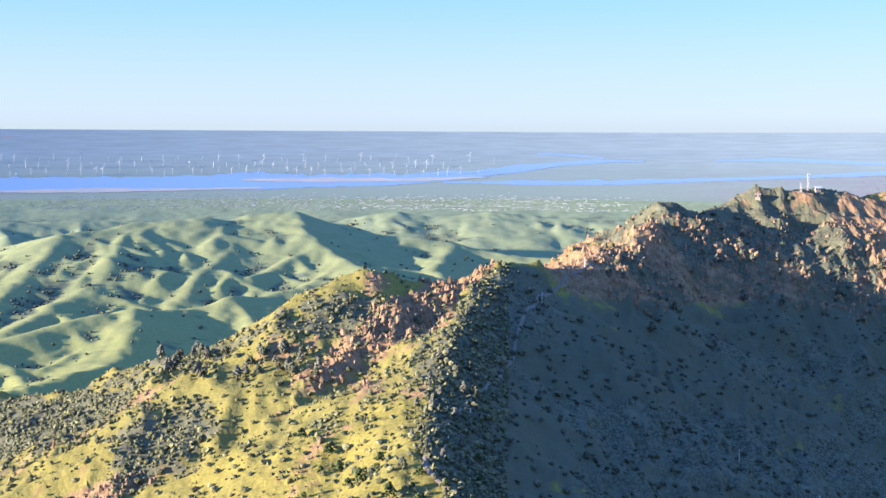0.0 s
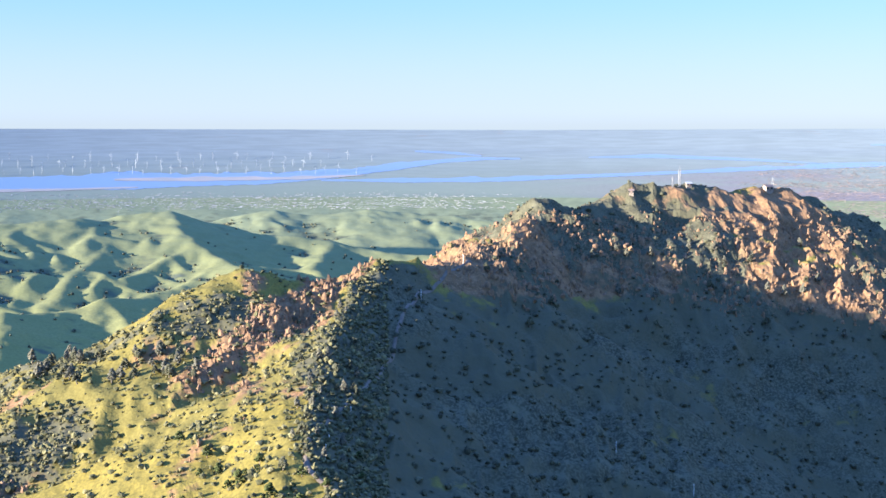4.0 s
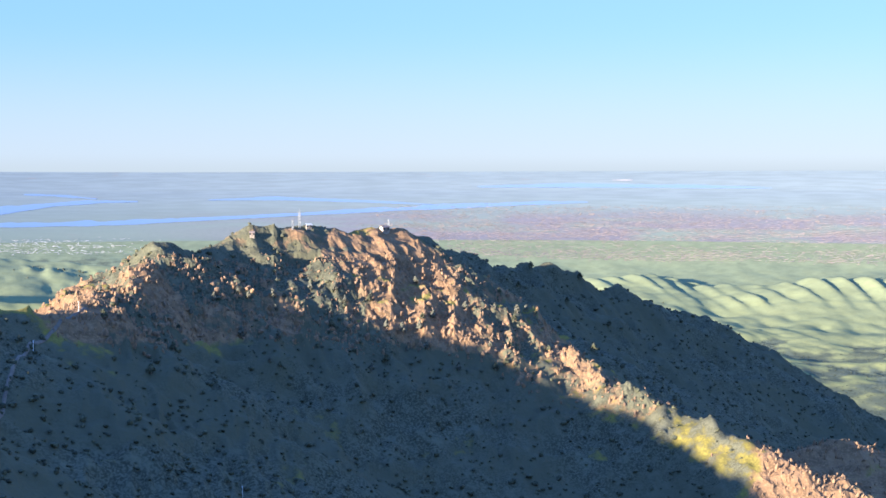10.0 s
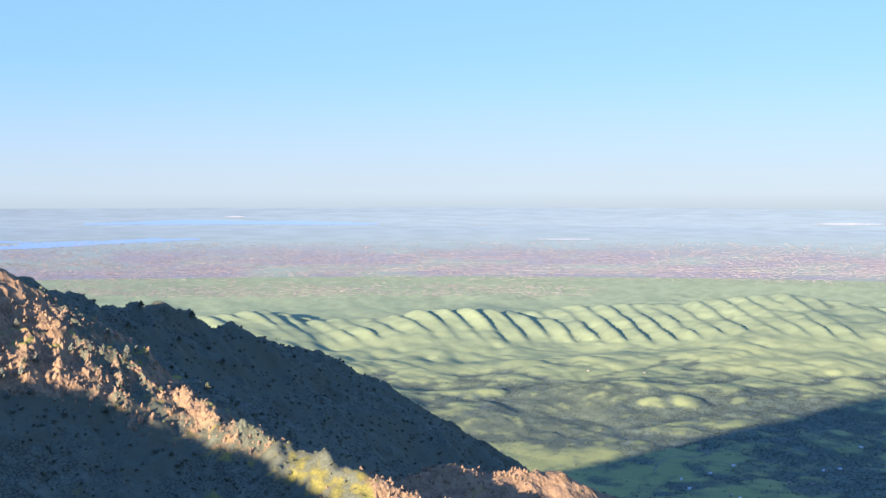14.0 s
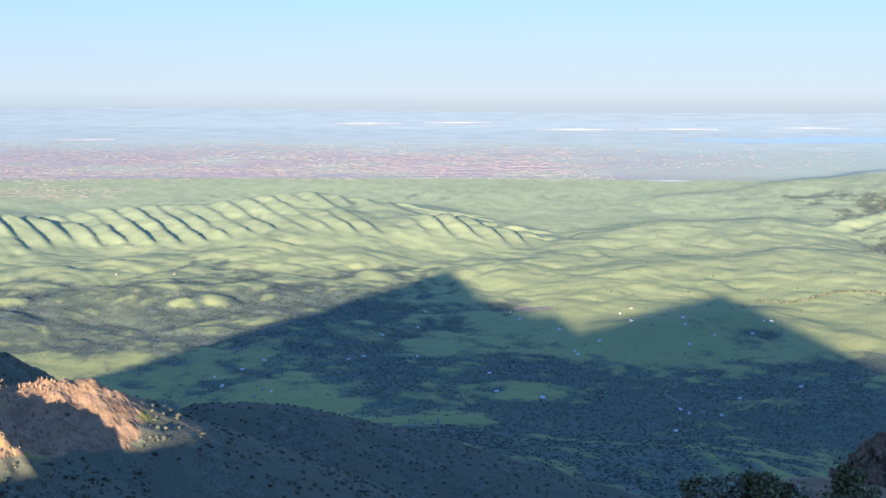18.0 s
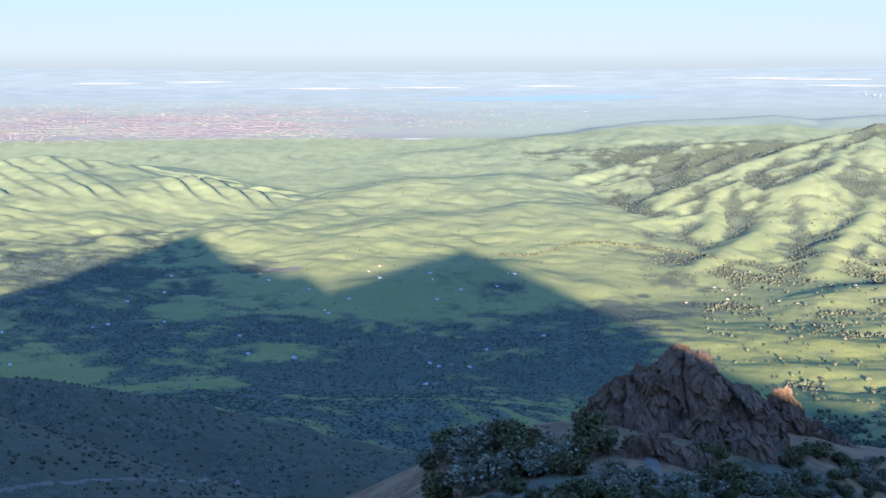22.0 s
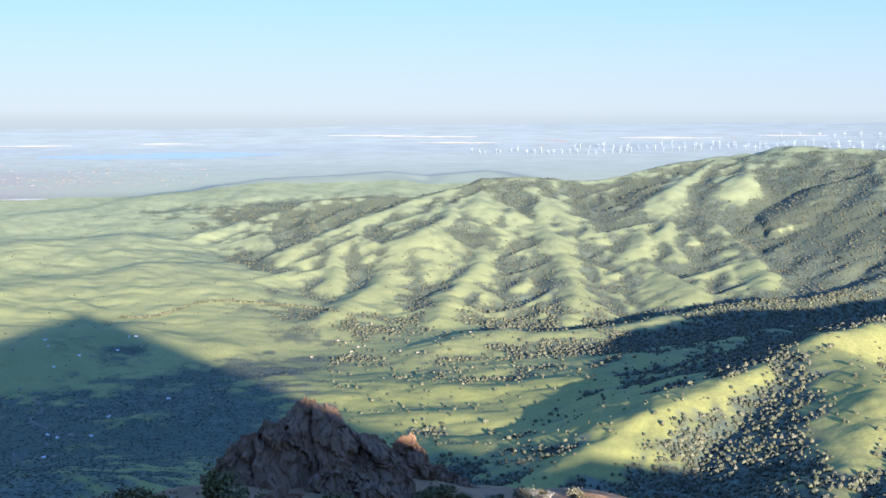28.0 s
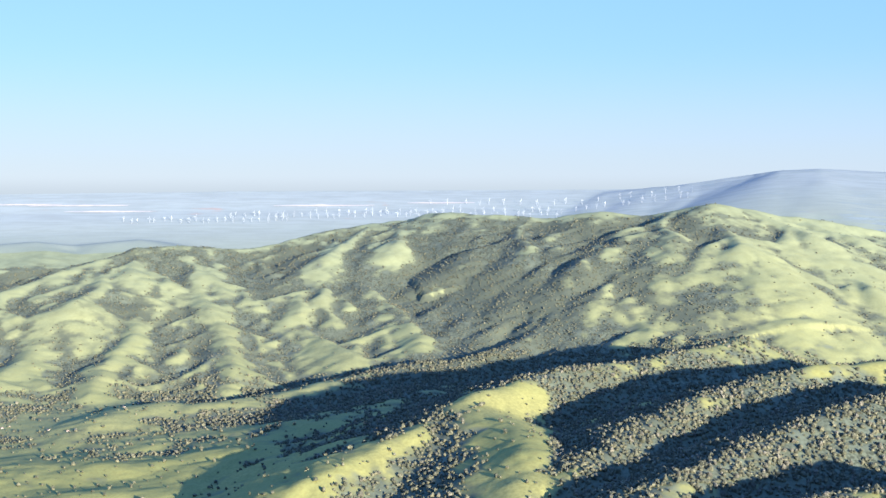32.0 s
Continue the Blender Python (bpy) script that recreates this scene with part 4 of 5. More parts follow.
stuff("outcrops", shards(at, rng.uniform(0.4, 1.3, len(at)) * rng.choice([0.6, 1, 1.6], len(at)), 1.25), ROCKS, "jagged reddish rock outcrops on the ridge", "rocks")
at = scatter(1400, (7, 38), (560, 900), lambda b, k, a, d, z: np.clip((k - 0.5) * 2.5, 0, 1) * (z < -0.07 * d) * (z > -0.19 * d))
stuff("face_outcrops", shards(at, rng.uniform(0.9, 3.2, len(at)), 0.85), ROCKS, "steep red rock teeth on the peak's face", "rocks")
at = scatter(1500, (-17, 2.5), (255, 560), lambda b, k, a, d, z: np.clip((k - 0.45) * 2, 0, 1) * rock_band(a + rng.normal(0, 0.5, len(a)), np.degrees(np.arctan2(z, d)) - 0.62))
stuff("belt_outcrops", shards(at, rng.uniform(0.5, 1.4, len(at)) * rng.choice([0.6, 1, 2.0], len(at)), 1.05), ROCKS, "belt of sharp red outcrops across the sunlit flank", "rocks")
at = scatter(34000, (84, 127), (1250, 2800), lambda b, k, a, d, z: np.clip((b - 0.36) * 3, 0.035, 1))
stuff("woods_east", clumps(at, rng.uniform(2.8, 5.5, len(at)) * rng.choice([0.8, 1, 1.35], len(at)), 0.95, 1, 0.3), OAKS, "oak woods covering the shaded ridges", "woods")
at = scatter(24000, (26, 92), (1200, 3000), lambda b, k, a, d, z: np.clip((b - 0.38) * 4, 0.012, 1))
stuff("woods_north", clumps(at, rng.uniform(1.8, 3.8, len(at)), 0.4, 1, 0.3), SHADE_OAKS, "oak woods scattered over the valley", "woods")
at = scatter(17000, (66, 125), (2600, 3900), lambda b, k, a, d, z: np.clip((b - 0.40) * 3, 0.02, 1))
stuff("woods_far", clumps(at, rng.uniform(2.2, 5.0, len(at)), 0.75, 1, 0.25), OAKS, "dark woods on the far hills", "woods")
at = scatter(2200, (84, 127), (1300, 2700), lambda b, k, a, d, z: np.clip((b - 0.42) * 3, 0.0, 1))
stuff("bare_trees", clumps(at, rng.uniform(3.5, 6.5, len(at)), 1.2, 1, 0.3), PALE_OAKS, "pale leafless trees among the oaks", "trees")
at = scatter(3500, (-22, 9), (1300, 3700), lambda b, k, a, d, z: np.clip((b - 0.3) * 3, 0.012, 1))
stuff("woods_west", clumps(at, rng.uniform(3.5, 8, len(at)), 0.8, 1, 0.25), OAKS, "scattered oaks in the green hill hollows", "woods")


# ---- things ----
def part(name, me, parent, label="", at=None):
    """Links a mesh as one part of a thing or of a part."""
    ob = new(name, me)
    ob.parent = parent
    if at is not None:
        ob.matrix_local = at
    if label:
        ob["label"] = label
    return ob


def thing(name, place, label, category, group="", turn=0.0):
    ob = new(name)
    ob.empty_display_size = 0.3
    ob.matrix_world = pose(*place, 0, 0, turn)
    return tagged(ob, label, category, group)


def bm_mesh(name, bm, mat, smooth=False):
    me = bpy.data.meshes.new(name)
    bm.to_mesh(me)
    bm.free()
    for p in me.polygons:
        p.use_smooth = smooth
    me.materials.append(mat)
    return me


def box(bm, x, y, z, sx, sy, sz, taper=1.0):
    """A box on its base centre, narrowed at the top by taper."""
    lo = [bm.verts.new((x + a * sx / 2, y + b * sy / 2, z)) for a, b in ((-1, -1), (1, -1), (1, 1), (-1, 1))]
    hi = [bm.verts.new((x + a * sx / 2 * taper, y + b * sy / 2 * taper, z + sz)) for a, b in ((-1, -1), (1, -1), (1, 1), (-1, 1))]
    bm.faces.new(lo[::-1]), bm.faces.new(hi)
    for i in range(4):
        bm.faces.new((lo[i], lo[(i + 1) % 4], hi[(i + 1) % 4], hi[i]))


def rod(bm, a, b, r0, r1, sides=6):
    """A tapered bar from a to b."""
    a, b = Vector(a), Vector(b)
    q = (b - a).to_track_quat("Z", "Y")
    ring = lambda c, r: [bm.verts.new(c + q @ Vector((r * math.cos(k * 6.2832 / sides), r * math.sin(k * 6.2832 / sides), 0))) for k in range(sides)]
    lo, hi = ring(a, r0), ring(b, r1)
    for i in range(sides):
        bm.faces.new((lo[i], lo[(i + 1) % sides], hi[(i + 1) % sides], hi[i]))
    bm.faces.new(lo[::-1]), bm.faces.new(hi)


# white toned down to grey-blue so that the turbines look faint
TURBINE_PAINT = plain_material("dulled_white", (0.38, 0.42, 0.45), 0.6, 0, (0.32, 0.35, 0.38), 0.3)
WHITE = plain_material("white_paint", (0.8, 0.8, 0.78), 0.5, 0, (0.66, 0.67, 0.66), 0.3)
STEEL = plain_material("galvanised_steel", (0.34, 0.35, 0.36), 0.5, 0.5, (0.26, 0.27, 0.28), 1.5)
BARK = plain_material("bark", (0.16, 0.12, 0.09), 0.95, 0, (0.30, 0.26, 0.22), 3.0, 0.05)
DEAD = plain_material("dead_branches", (0.36, 0.32, 0.28), 0.9, 0, (0.5, 0.46, 0.42), 4.0, 0.02)
DIRT = plain_material("bare_dirt", (0.20, 0.16, 0.12), 0.95, 0, (0.15, 0.12, 0.09), 0.4, 0.1)
PATH = plain_material("trodden_dirt", (0.19, 0.155, 0.12), 0.95, 0, (0.15, 0.12, 0.095), 0.4, 0.1)
ROOF_WHITE = plain_material("pale_roof", (0.55, 0.56, 0.58), 0.5, 0, (0.42, 0.43, 0.45), 0.4)
ROOF_BROWN = plain_material("brown_roof", (0.30, 0.22, 0.18), 0.8, 0, (0.20, 0.16, 0.14), 0.4)
WALL_TAN = plain_material("tan_wall", (0.36, 0.31, 0.25), 0.8, 0, (0.29, 0.24, 0.19), 0.3)
WINDOW_GLASS = plain_material("window_glass", (0.04, 0.05, 0.06), 0.1)
LEAVES = leaf_material("shrub_leaves", (0.13, 0.12, 0.05), (0.27, 0.24, 0.105), 5.0)
GREY_LEAVES = leaf_material("grey_shrub_leaves", (0.22, 0.21, 0.13), (0.38, 0.36, 0.24), 5.0)
GREEN_LEAVES = leaf_material("live_oak_leaves", (0.045, 0.06, 0.02), (0.11, 0.13, 0.045), 2.0)


def water_material():
    m, nt, p = nodes_of("water")
    p.inputs["Base Color"].default_value = (0.22, 0.31, 0.41, 1)
    p.inputs["Roughness"].default_value = 0.3
    bump(nt, p, noise_tex(nt, 0.05, 4), 0.05, 0.5)
    return m


WATER = water_material()


def plain_distance(el, az):
    """Ground distance at which the open plain is seen at that elevation angle and heading."""
    r = np.arange(3500, 4895, 5.0)
    e = np.degrees(np.arctan2(np.interp(r, BASE_R, BASE_Z), r)) + edge_rise(az) * np.clip((r - 3900) / 900, 0, 1)
    return float(np.interp(el, e, r))


def strip(name, course, mat, label, category, kind="structure", lift=0.7, step=0.15):
    """A band lying on the plain along (heading, elevation, half width in elevation) stations."""
    a = np.arange(course[0][0], course[-1][0] + 1e-6, step)
    c = np.array(course)
    mid, half = np.interp(a, c[:, 0], c[:, 1]), np.interp(a, c[:, 0], c[:, 2])
    wave = (fbm(a * 40, a * 0 + course[0][1] * 97, 30, 3, 91) - 0.5)
    verts = []
    for k in (-1, -0.5, 0, 0.5, 1):
        edge = 1 + (0.9 if abs(k) == 1 else 0) * wave
        r = np.array([plain_distance(e, h) for e, h in zip(mid + half * k * edge + 0.4 * half * wave, a)])
        x, y = r * np.sin(np.radians(a)), r * np.cos(np.radians(a))
        verts.append(np.stack([x, y, height_at(x, y) + lift], -1))
    n = len(a)
    k = np.arange(5 * n).reshape(5, n)
    quads = np.stack([k[:-1, :-1], k[:-1, 1:], k[1:, 1:], k[1:, :-1]], -1).reshape(-1, 4)[:, ::-1]
    return tagged(new(name, raw_mesh(name, np.concatenate(verts), quads, mat, True)), label, category, kind=kind)


TAN_FLAT = plain_material("tan_marsh", (0.38, 0.34, 0.31), 0.95, 0, (0.31, 0.31, 0.30), 0.01)
PALE_FLAT = plain_material("pale_field", (0.42, 0.39, 0.37), 0.95, 0, (0.33, 0.33, 0.33), 0.02)
strip("water_river", ((-23, -2.3, 0.34), (-15, -2.25, 0.32), (-8, -2.17, 0.32), (-2, -2.05, 0.27), (1, -1.84, 0.19), (3.5, -1.53, 0.15), (5.5, -1.29, 0.10), (7.5, -1.18, 0.06), (9.0, -1.19, 0.02)), WATER, "wide pale blue river crossing the plain", "river")
strip("water_channel", ((0, -2.17, 0.03), (4, -2.17, 0.10), (8, -2.12, 0.10), (14, -1.86, 0.07), (20, -1.53, 0.10), (26, -1.25, 0.10), (29, -1.18, 0.02)), WATER, "blue river channel on the plain", "river")
strip("water_slough", ((12, -1.12, 0.02), (15, -1.05, 0.08), (19, -1.18, 0.05), (22, -1.32, 0.02)), WATER, "narrow blue slough on the plain", "river")
strip("water_delta", ((24, -0.51, 0.03), (28, -0.44, 0.09), (33, -0.46, 0.08), (37, -0.52, 0.02)), WATER, "blue delta water on the plain", "lake")
strip("water_bend", ((4.2, -0.87, 0.03), (5.5, -0.91, 0.05), (7.2, -1.06, 0.03)), WATER, "small river bend on the plain", "river")
strip("water_reservoir", ((71.5, -1.2, 0.02), (74, -1.2, 0.10), (79, -1.15, 0.12), (82, -1.1, 0.02)), WATER, "long blue reservoir on the plain", "reservoir")
strip("ground_marsh", ((-9, -2.11, 0.03), (-6, -2.11, 0.09), (-1, -2.07, 0.07), (2, -1.94, 0.02)), TAN_FLAT, "tan marsh island in the river", "marsh", lift=1.4)
strip("ground_flats", ((-20, -2.57, 0.03), (-16, -2.55, 0.09), (-11, -2.51, 0.05), (-8, -2.45, 0.02)), TAN_FLAT, "reddish mud flats by the river", "marsh", lift=1.2)
for a0, a1, e in ((65, 68.5, -0.75), (69.5, 73, -0.72), (75.5, 78.5, -0.65), (84, 88, -0.3), (86.5, 90.8, -0.35), (88, 92, -0.62), (97, 101.5, -0.4), (103, 106, -0.3), (30, 31, -0.2), (56, 59, -0.5), (60, 63, -0.45), (44, 46.5, -1.2), (69.8, 72, -3.0)):
    strip("ground_pale_field", ((a0, e, 0.01), ((a0 + a1) / 2, e, 0.035), (a1, e, 0.01)), PALE_FLAT, "pale bare field far out on the plain", "field", lift=1.2)


# towns on the plain
def town_material(name, dark, mid, pale):
    m, nt, p = nodes_of(name)
    geo = nt.nodes.new("ShaderNodeNewGeometry")
    r = nt.nodes.new("ShaderNodeValToRGB")
    r.color_ramp.elements[0].color, r.color_ramp.elements[1].color = (*dark, 1), (*pale, 1)
    e = r.color_ramp.elements.new(0.5)
    e.color = (*mid, 1)
    nt.links.new(geo.outputs["Random Per Island"], r.inputs[0])
    nt.links.new(r.outputs[0], p.inputs["Base Color"])
    p.inputs["Roughness"].default_value = 0.8
    return m


# wall tones offset the sun: darker where it falls frontally, paler where side-lit
TOWN = town_material("town_walls", (0.08, 0.085, 0.095), (0.15, 0.12, 0.12), (0.28, 0.225, 0.21))
TOWN_PALE = town_material("pale_town_walls", (0.20, 0.22, 0.24), (0.40, 0.38, 0.37), (0.62, 0.60, 0.58))
CUBE_V = np.array([(a, b, c) for c in (0, 1) for a, b in ((-.5, -.5), (.5, -.5), (.5, .5), (-.5, .5))])
CUBE_F = np.array([(3, 2, 1, 0), (4, 5, 6, 7), (0, 1, 5, 4), (1, 2, 6, 5), (2, 3, 7, 6), (3, 0, 4, 7)])


def town(name, count, az, el, label, mat):
    """Low buildings in loose street rows."""
    a = rng.uniform(az[0], az[1], count)
    e = rng.triangular(el[0], el[0] + (el[1] - el[0]) * 0.3, el[1], count)
    edge = np.clip(np.minimum(a - az[0], az[1] - a) / 6, 0, 1) * np.clip(np.minimum(e - el[0], el[1] - e) / 0.25, 0.15, 1)
    keep = fbm(a * 30, e * 900, 60, 3, 95) * edge > rng.uniform(0.25, 0.55, count)
    a, e = a[keep], np.round(e[keep] / 0.07) * 0.07 + rng.normal(0, 0.012, keep.sum())
    r = np.array([plain_distance(v, h) for v, h in zip(e, a)])
    x, y = r * np.sin(np.radians(a)), r * np.cos(np.radians(a))
    p = np.stack([x, y, height_at(x, y) - 0.5], -1)
    n = len(p)
    w, d, h = rng.uniform(3, 8, n) * rng.choice([1, 1, 1, 2.0], n), rng.uniform(4, 9, n), rng.uniform(0.4, 0.95, n)
    t = np.radians(a)
    vx, vy = CUBE_V[None, :, 0] * w[:, None], CUBE_V[None, :, 1] * d[:, None]
    c, s = np.cos(t)[:, None], -np.sin(t)[:, None]
    v = np.stack([p[:, 0, None] + vx * c - vy * s, p[:, 1, None] + vx * s + vy * c, p[:, 2, None] + CUBE_V[None, :, 2] * h[:, None]], -1)
    f = (CUBE_F[None] + (np.arange(n) * 8)[:, None, None]).reshape(-1, 4)
    tagged(new(name, raw_mesh(name, v, f, mat)), label, "town", kind="stuff")


town("river_town", 4200, (-22, 12), (-3.6, -2.5), "pale low buildings of a river town", TOWN_PALE)
town("plain_town", 34000, (16, 72), (-3.2, -1.1), "pale houses of a wide suburb on the plain", TOWN)
town("foothill_town", 9000, (12, 50), (-3.9, -2.9), "pinkish houses where the suburb meets the hills", TOWN)
town("outer_town", 2500, (50, 82), (-2.7, -1.2), "pinkish houses at the suburb's edge", TOWN)


# wind turbines
def turbine():
    root = thing("wind_turbine", (0, 0, 0), "white three-bladed wind turbine on the grassy plain", "wind turbine", "wind turbines")
    bm = bmesh.new()
    rod(bm, (0, 0, -2), (0, 0, 30), 1.0, 0.6, 8)
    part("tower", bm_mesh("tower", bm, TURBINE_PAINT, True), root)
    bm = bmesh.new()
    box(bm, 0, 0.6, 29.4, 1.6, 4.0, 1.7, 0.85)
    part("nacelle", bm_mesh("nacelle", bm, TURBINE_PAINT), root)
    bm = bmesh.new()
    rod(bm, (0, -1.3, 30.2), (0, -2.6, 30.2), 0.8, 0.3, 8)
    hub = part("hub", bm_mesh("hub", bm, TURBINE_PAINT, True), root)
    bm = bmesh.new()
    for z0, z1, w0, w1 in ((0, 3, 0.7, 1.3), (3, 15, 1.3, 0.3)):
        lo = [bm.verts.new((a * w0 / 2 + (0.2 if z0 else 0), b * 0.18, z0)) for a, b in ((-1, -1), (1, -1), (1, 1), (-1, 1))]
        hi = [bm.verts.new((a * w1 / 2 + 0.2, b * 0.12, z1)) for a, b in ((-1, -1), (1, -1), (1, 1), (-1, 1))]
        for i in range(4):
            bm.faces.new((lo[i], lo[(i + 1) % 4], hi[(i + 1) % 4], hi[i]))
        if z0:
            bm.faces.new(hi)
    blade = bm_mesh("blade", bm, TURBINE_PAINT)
    for k in range(3):
        part("blade", blade, hub, "", pose(0, -2.0, 30.2, 0, 120 * k + 20, 0))
    return root


TURBINE = turbine()
spots = []
for row, (a0, a1, e, n) in enumerate(((-22, 2.0, -1.85, 40), (-20, 0.5, -1.55, 36), (-21, 3.0, -1.25, 28), (90.5, 98, -1.1, 22), (95, 110, -0.92, 42), (99, 122, -0.75, 46), (104, 118, -0.4, 20))):
    for k in range(n):
        az = a0 + (a1 - a0) * (k + rng.uniform(-0.35, 0.35)) / n
        spots.append((az, e + rng.uniform(-0.06, 0.06)))
for k, (az, e) in enumerate(spots):
    r = plain_distance(e, az)
    x, y = r * math.sin(radians(az)), r * math.cos(radians(az))
    z = float(height_at(np.array([x]), np.array([y]))[0])
    if z - EYE.z > float(np.interp(r, BASE_R, BASE_Z)) + 75 and k:
        continue
    size = rng.uniform(0.45, 0.85) if az < 10 else rng.uniform(0.4, 0.62)
    m = pose(x, y, z, 0, 0, -az + rng.uniform(-25, 25))
    if k == 0:
        TURBINE.scale = (0.7,) * 3
        TURBINE.matrix_basis = m @ Matrix.Diagonal((0.7, 0.7, 0.7, 1))
    else:
        c = copy_thing(TURBINE, m)
        c.scale = (size,) * 3


# masts and huts on the peak
def lattice_mast(name, place, height, width, label, dishes):
    root = thing(name, place, label, "mast")
    leg = bmesh.new()
    rod(leg, (0, 0, -0.5), (0, 0, height), 0.12, 0.09, 6)
    leg = bm_mesh("leg", leg, STEEL)
    h = width / 2
    for a, b in ((-h, -h), (h, -h), (h, h), (-h, h)):
        part("leg", leg, root, "", pose(a, b, 0))
    bm = bmesh.new()
    n = int(height / (width * 1.2))
    for k in range(n):
        z0, z1 = height * k / n, height * (k + 1) / n
        for (a, b), (c, d) in (((-h, -h), (h, -h)), ((h, -h), (h, h)), ((h, h), (-h, h)), ((-h, h), (-h, -h))):
            rod(bm, (a, b, z0), (c, d, z1), 0.05, 0.05, 4)
            rod(bm, (a, b, z1), (c, d, z1), 0.05, 0.05, 4)
    part("bracing", bm_mesh("bracing", bm, STEEL), root)
    bm = bmesh.new()
    rod(bm, (0, 0, height), (0, 0, height * 1.22), 0.1, 0.05, 6)
    part("antenna", bm_mesh("antenna", bm, STEEL), root, "thin grey whip antenna")
    for z, s in dishes:
        bm = bmesh.new()
        rod(bm, (-s * 0.2, -h - 0.1, z), (-s * 0.25, -h - 0.55, z), s * 0.35, s * 0.6, 12)
        part("dish", bm_mesh("dish", bm, TURBINE_PAINT, True), root, "pale drum antenna")
    return root


def hut(name, place, size, turn, label, roof=ROOF_BROWN, wall=WALL_TAN, category="hut", group=""):
    """A small gabled building with a door and windows."""
    w, d, h = size
    root = thing(name, place, label, category, group, turn)
    bm = bmesh.new()
    box(bm, 0, 0, -1.5, w, d, h + 1.5)
    for s in (-1, 1):
        a, b, c = bm.verts.new((s * w / 2, -d / 2, h)), bm.verts.new((s * w / 2, d / 2, h)), bm.verts.new((s * w / 2, 0, h + d * 0.28))
        bm.faces.new((a, b, c) if s > 0 else (b, a, c))
    part("wall", bm_mesh("wall", bm, wall), root)
    bm = bmesh.new()
    o, t, e = 0.35, 0.18, h + d * 0.28
    for s in (-1, 1):
        q = [(-w / 2 - o, s * (d / 2 + o), h - 0.2), (w / 2 + o, s * (d / 2 + o), h - 0.2), (w / 2 + o, 0, e), (-w / 2 - o, 0, e)]
        lo, hi = [bm.verts.new(p) for p in q], [bm.verts.new((p[0], p[1], p[2] + t)) for p in q]
        bm.faces.new(lo), bm.faces.new(hi[::-1])
        for i in range(4):
            bm.faces.new((lo[i], lo[(i + 1) % 4], hi[(i + 1) % 4], hi[i]))
    part("roof", bm_mesh("roof", bm, roof), root)
    bm = bmesh.new()
    box(bm, 0, -d / 2 - 0.03, 0, 1.0, 0.08, 2.0)
    part("door", bm_mesh("door", bm, ROOF_BROWN), root)
    bm = bmesh.new()
    box(bm, 0, 0, 0, 1.4, 0.06, 1.1)
    pane = bm_mesh("window", bm, WINDOW_GLASS)
    for s in (-1, 1):
        part("window", pane, root, "", pose(s * w * 0.3, -d / 2 - 0.03, h * 0.4))
    return root


p = sight(16.0, -2.4, 600)
lattice_mast("lattice_mast", p, 10.0, 0.9, "tall grey steel lattice mast on the rocky peak", ((7.0, 0.4), (8.6, 0.35), (5.2, 0.4)))
p = sight(15.7, -2.45, 600)
lattice_mast("small_mast", p, 5.5, 0.6, "short steel mast beside the tall one", ((4.0, 0.3),))
p = sight(20.0, -2.5, 600)
lattice_mast("relay_mast", p, 6.5, 0.6, "thin relay mast on the peak's eastern end", ((4.2, 0.3),))
p = sight(19.8, -2.55, 600)
hut("relay_hut", p, (5.0, 3.5, 2.6), 20, "small tan relay hut on the peak")
p = sight(13.9, -2.75, 600)
hut("shed", p, (2.6, 2.2, 2.0), -15, "small tan shed on the peak's shoulder")
p = sight(16.4, -2.4, 600)
hut("mast_hut", p, (3.0, 2.4, 2.2), 5, "small pale hut at the mast's foot", ROOF_WHITE)


# pylons in the valley
def pylon():
    root = thing("pylon", (0, 0, 0), "pale steel power pylon in the shaded valley", "pylon", "power pylons")
    leg = bmesh.new()
    rod(leg, (0, 0, -1), (-1.1, -1.1, 17), 0.16, 0.12, 5)
    leg = bm_mesh("leg", leg, STEEL)
    for k in range(4):
        part("leg", leg, root, "", pose(0, 0, 0, 0, 0, 90 * k) @ pose(1.7, 1.7, 0))
    bm = bmesh.new()
    for k in range(6):
        h0, h1 = 1.7 - 0.18 * k, 1.7 - 0.18 * (k + 1)
        z0, z1 = 17 * k / 6, 17 * (k + 1) / 6
        for a, b in (((-1, -1), (1, -1)), ((1, -1), (1, 1)), ((1, 1), (-1, 1)), ((-1, 1), (-1, -1))):
            rod(bm, (a[0] * h0, a[1] * h0, z0), (b[0] * h1, b[1] * h1, z1), 0.08, 0.08, 4)
            rod(bm, (b[0] * h0, b[1] * h0, z0), (a[0] * h1, a[1] * h1, z1), 0.08, 0.08, 4)
    part("bracing", bm_mesh("bracing", bm, STEEL), root)
    arm = bmesh.new()
    rod(arm, (-3.6, 0, 0), (3.6, 0, 0), 0.14, 0.14, 5)
    rod(arm, (-3.6, 0, 0), (0, 0, 1.0), 0.09, 0.09, 4)
    rod(arm, (3.6, 0, 0), (0, 0, 1.0), 0.09, 0.09, 4)
    arm = bm_mesh("crossarm", arm, STEEL)
    for z in (13.0, 15.2, 17.2):
        part("crossarm", arm, root, "", pose(0, 0, z))
    bm = bmesh.new()
    rod(bm, (0, 0, 16.5), (0, 0, 20), 0.5, 0.1, 5)
    part("peak", bm_mesh("peak", bm, STEEL), root)
    return root


first = None
for az, el in ((60.6, -14.45), (65.3, -14.35), (66.8, -14.25), (70.2, -14.25), (70.5, -14.26)):
    p = sight(az, el, 200)
    m = pose(*p, 0, 0, -az + 15)
    if first is None:
        first = pylon()
        first.matrix_basis = m
    else:
        copy_thing(first, m)


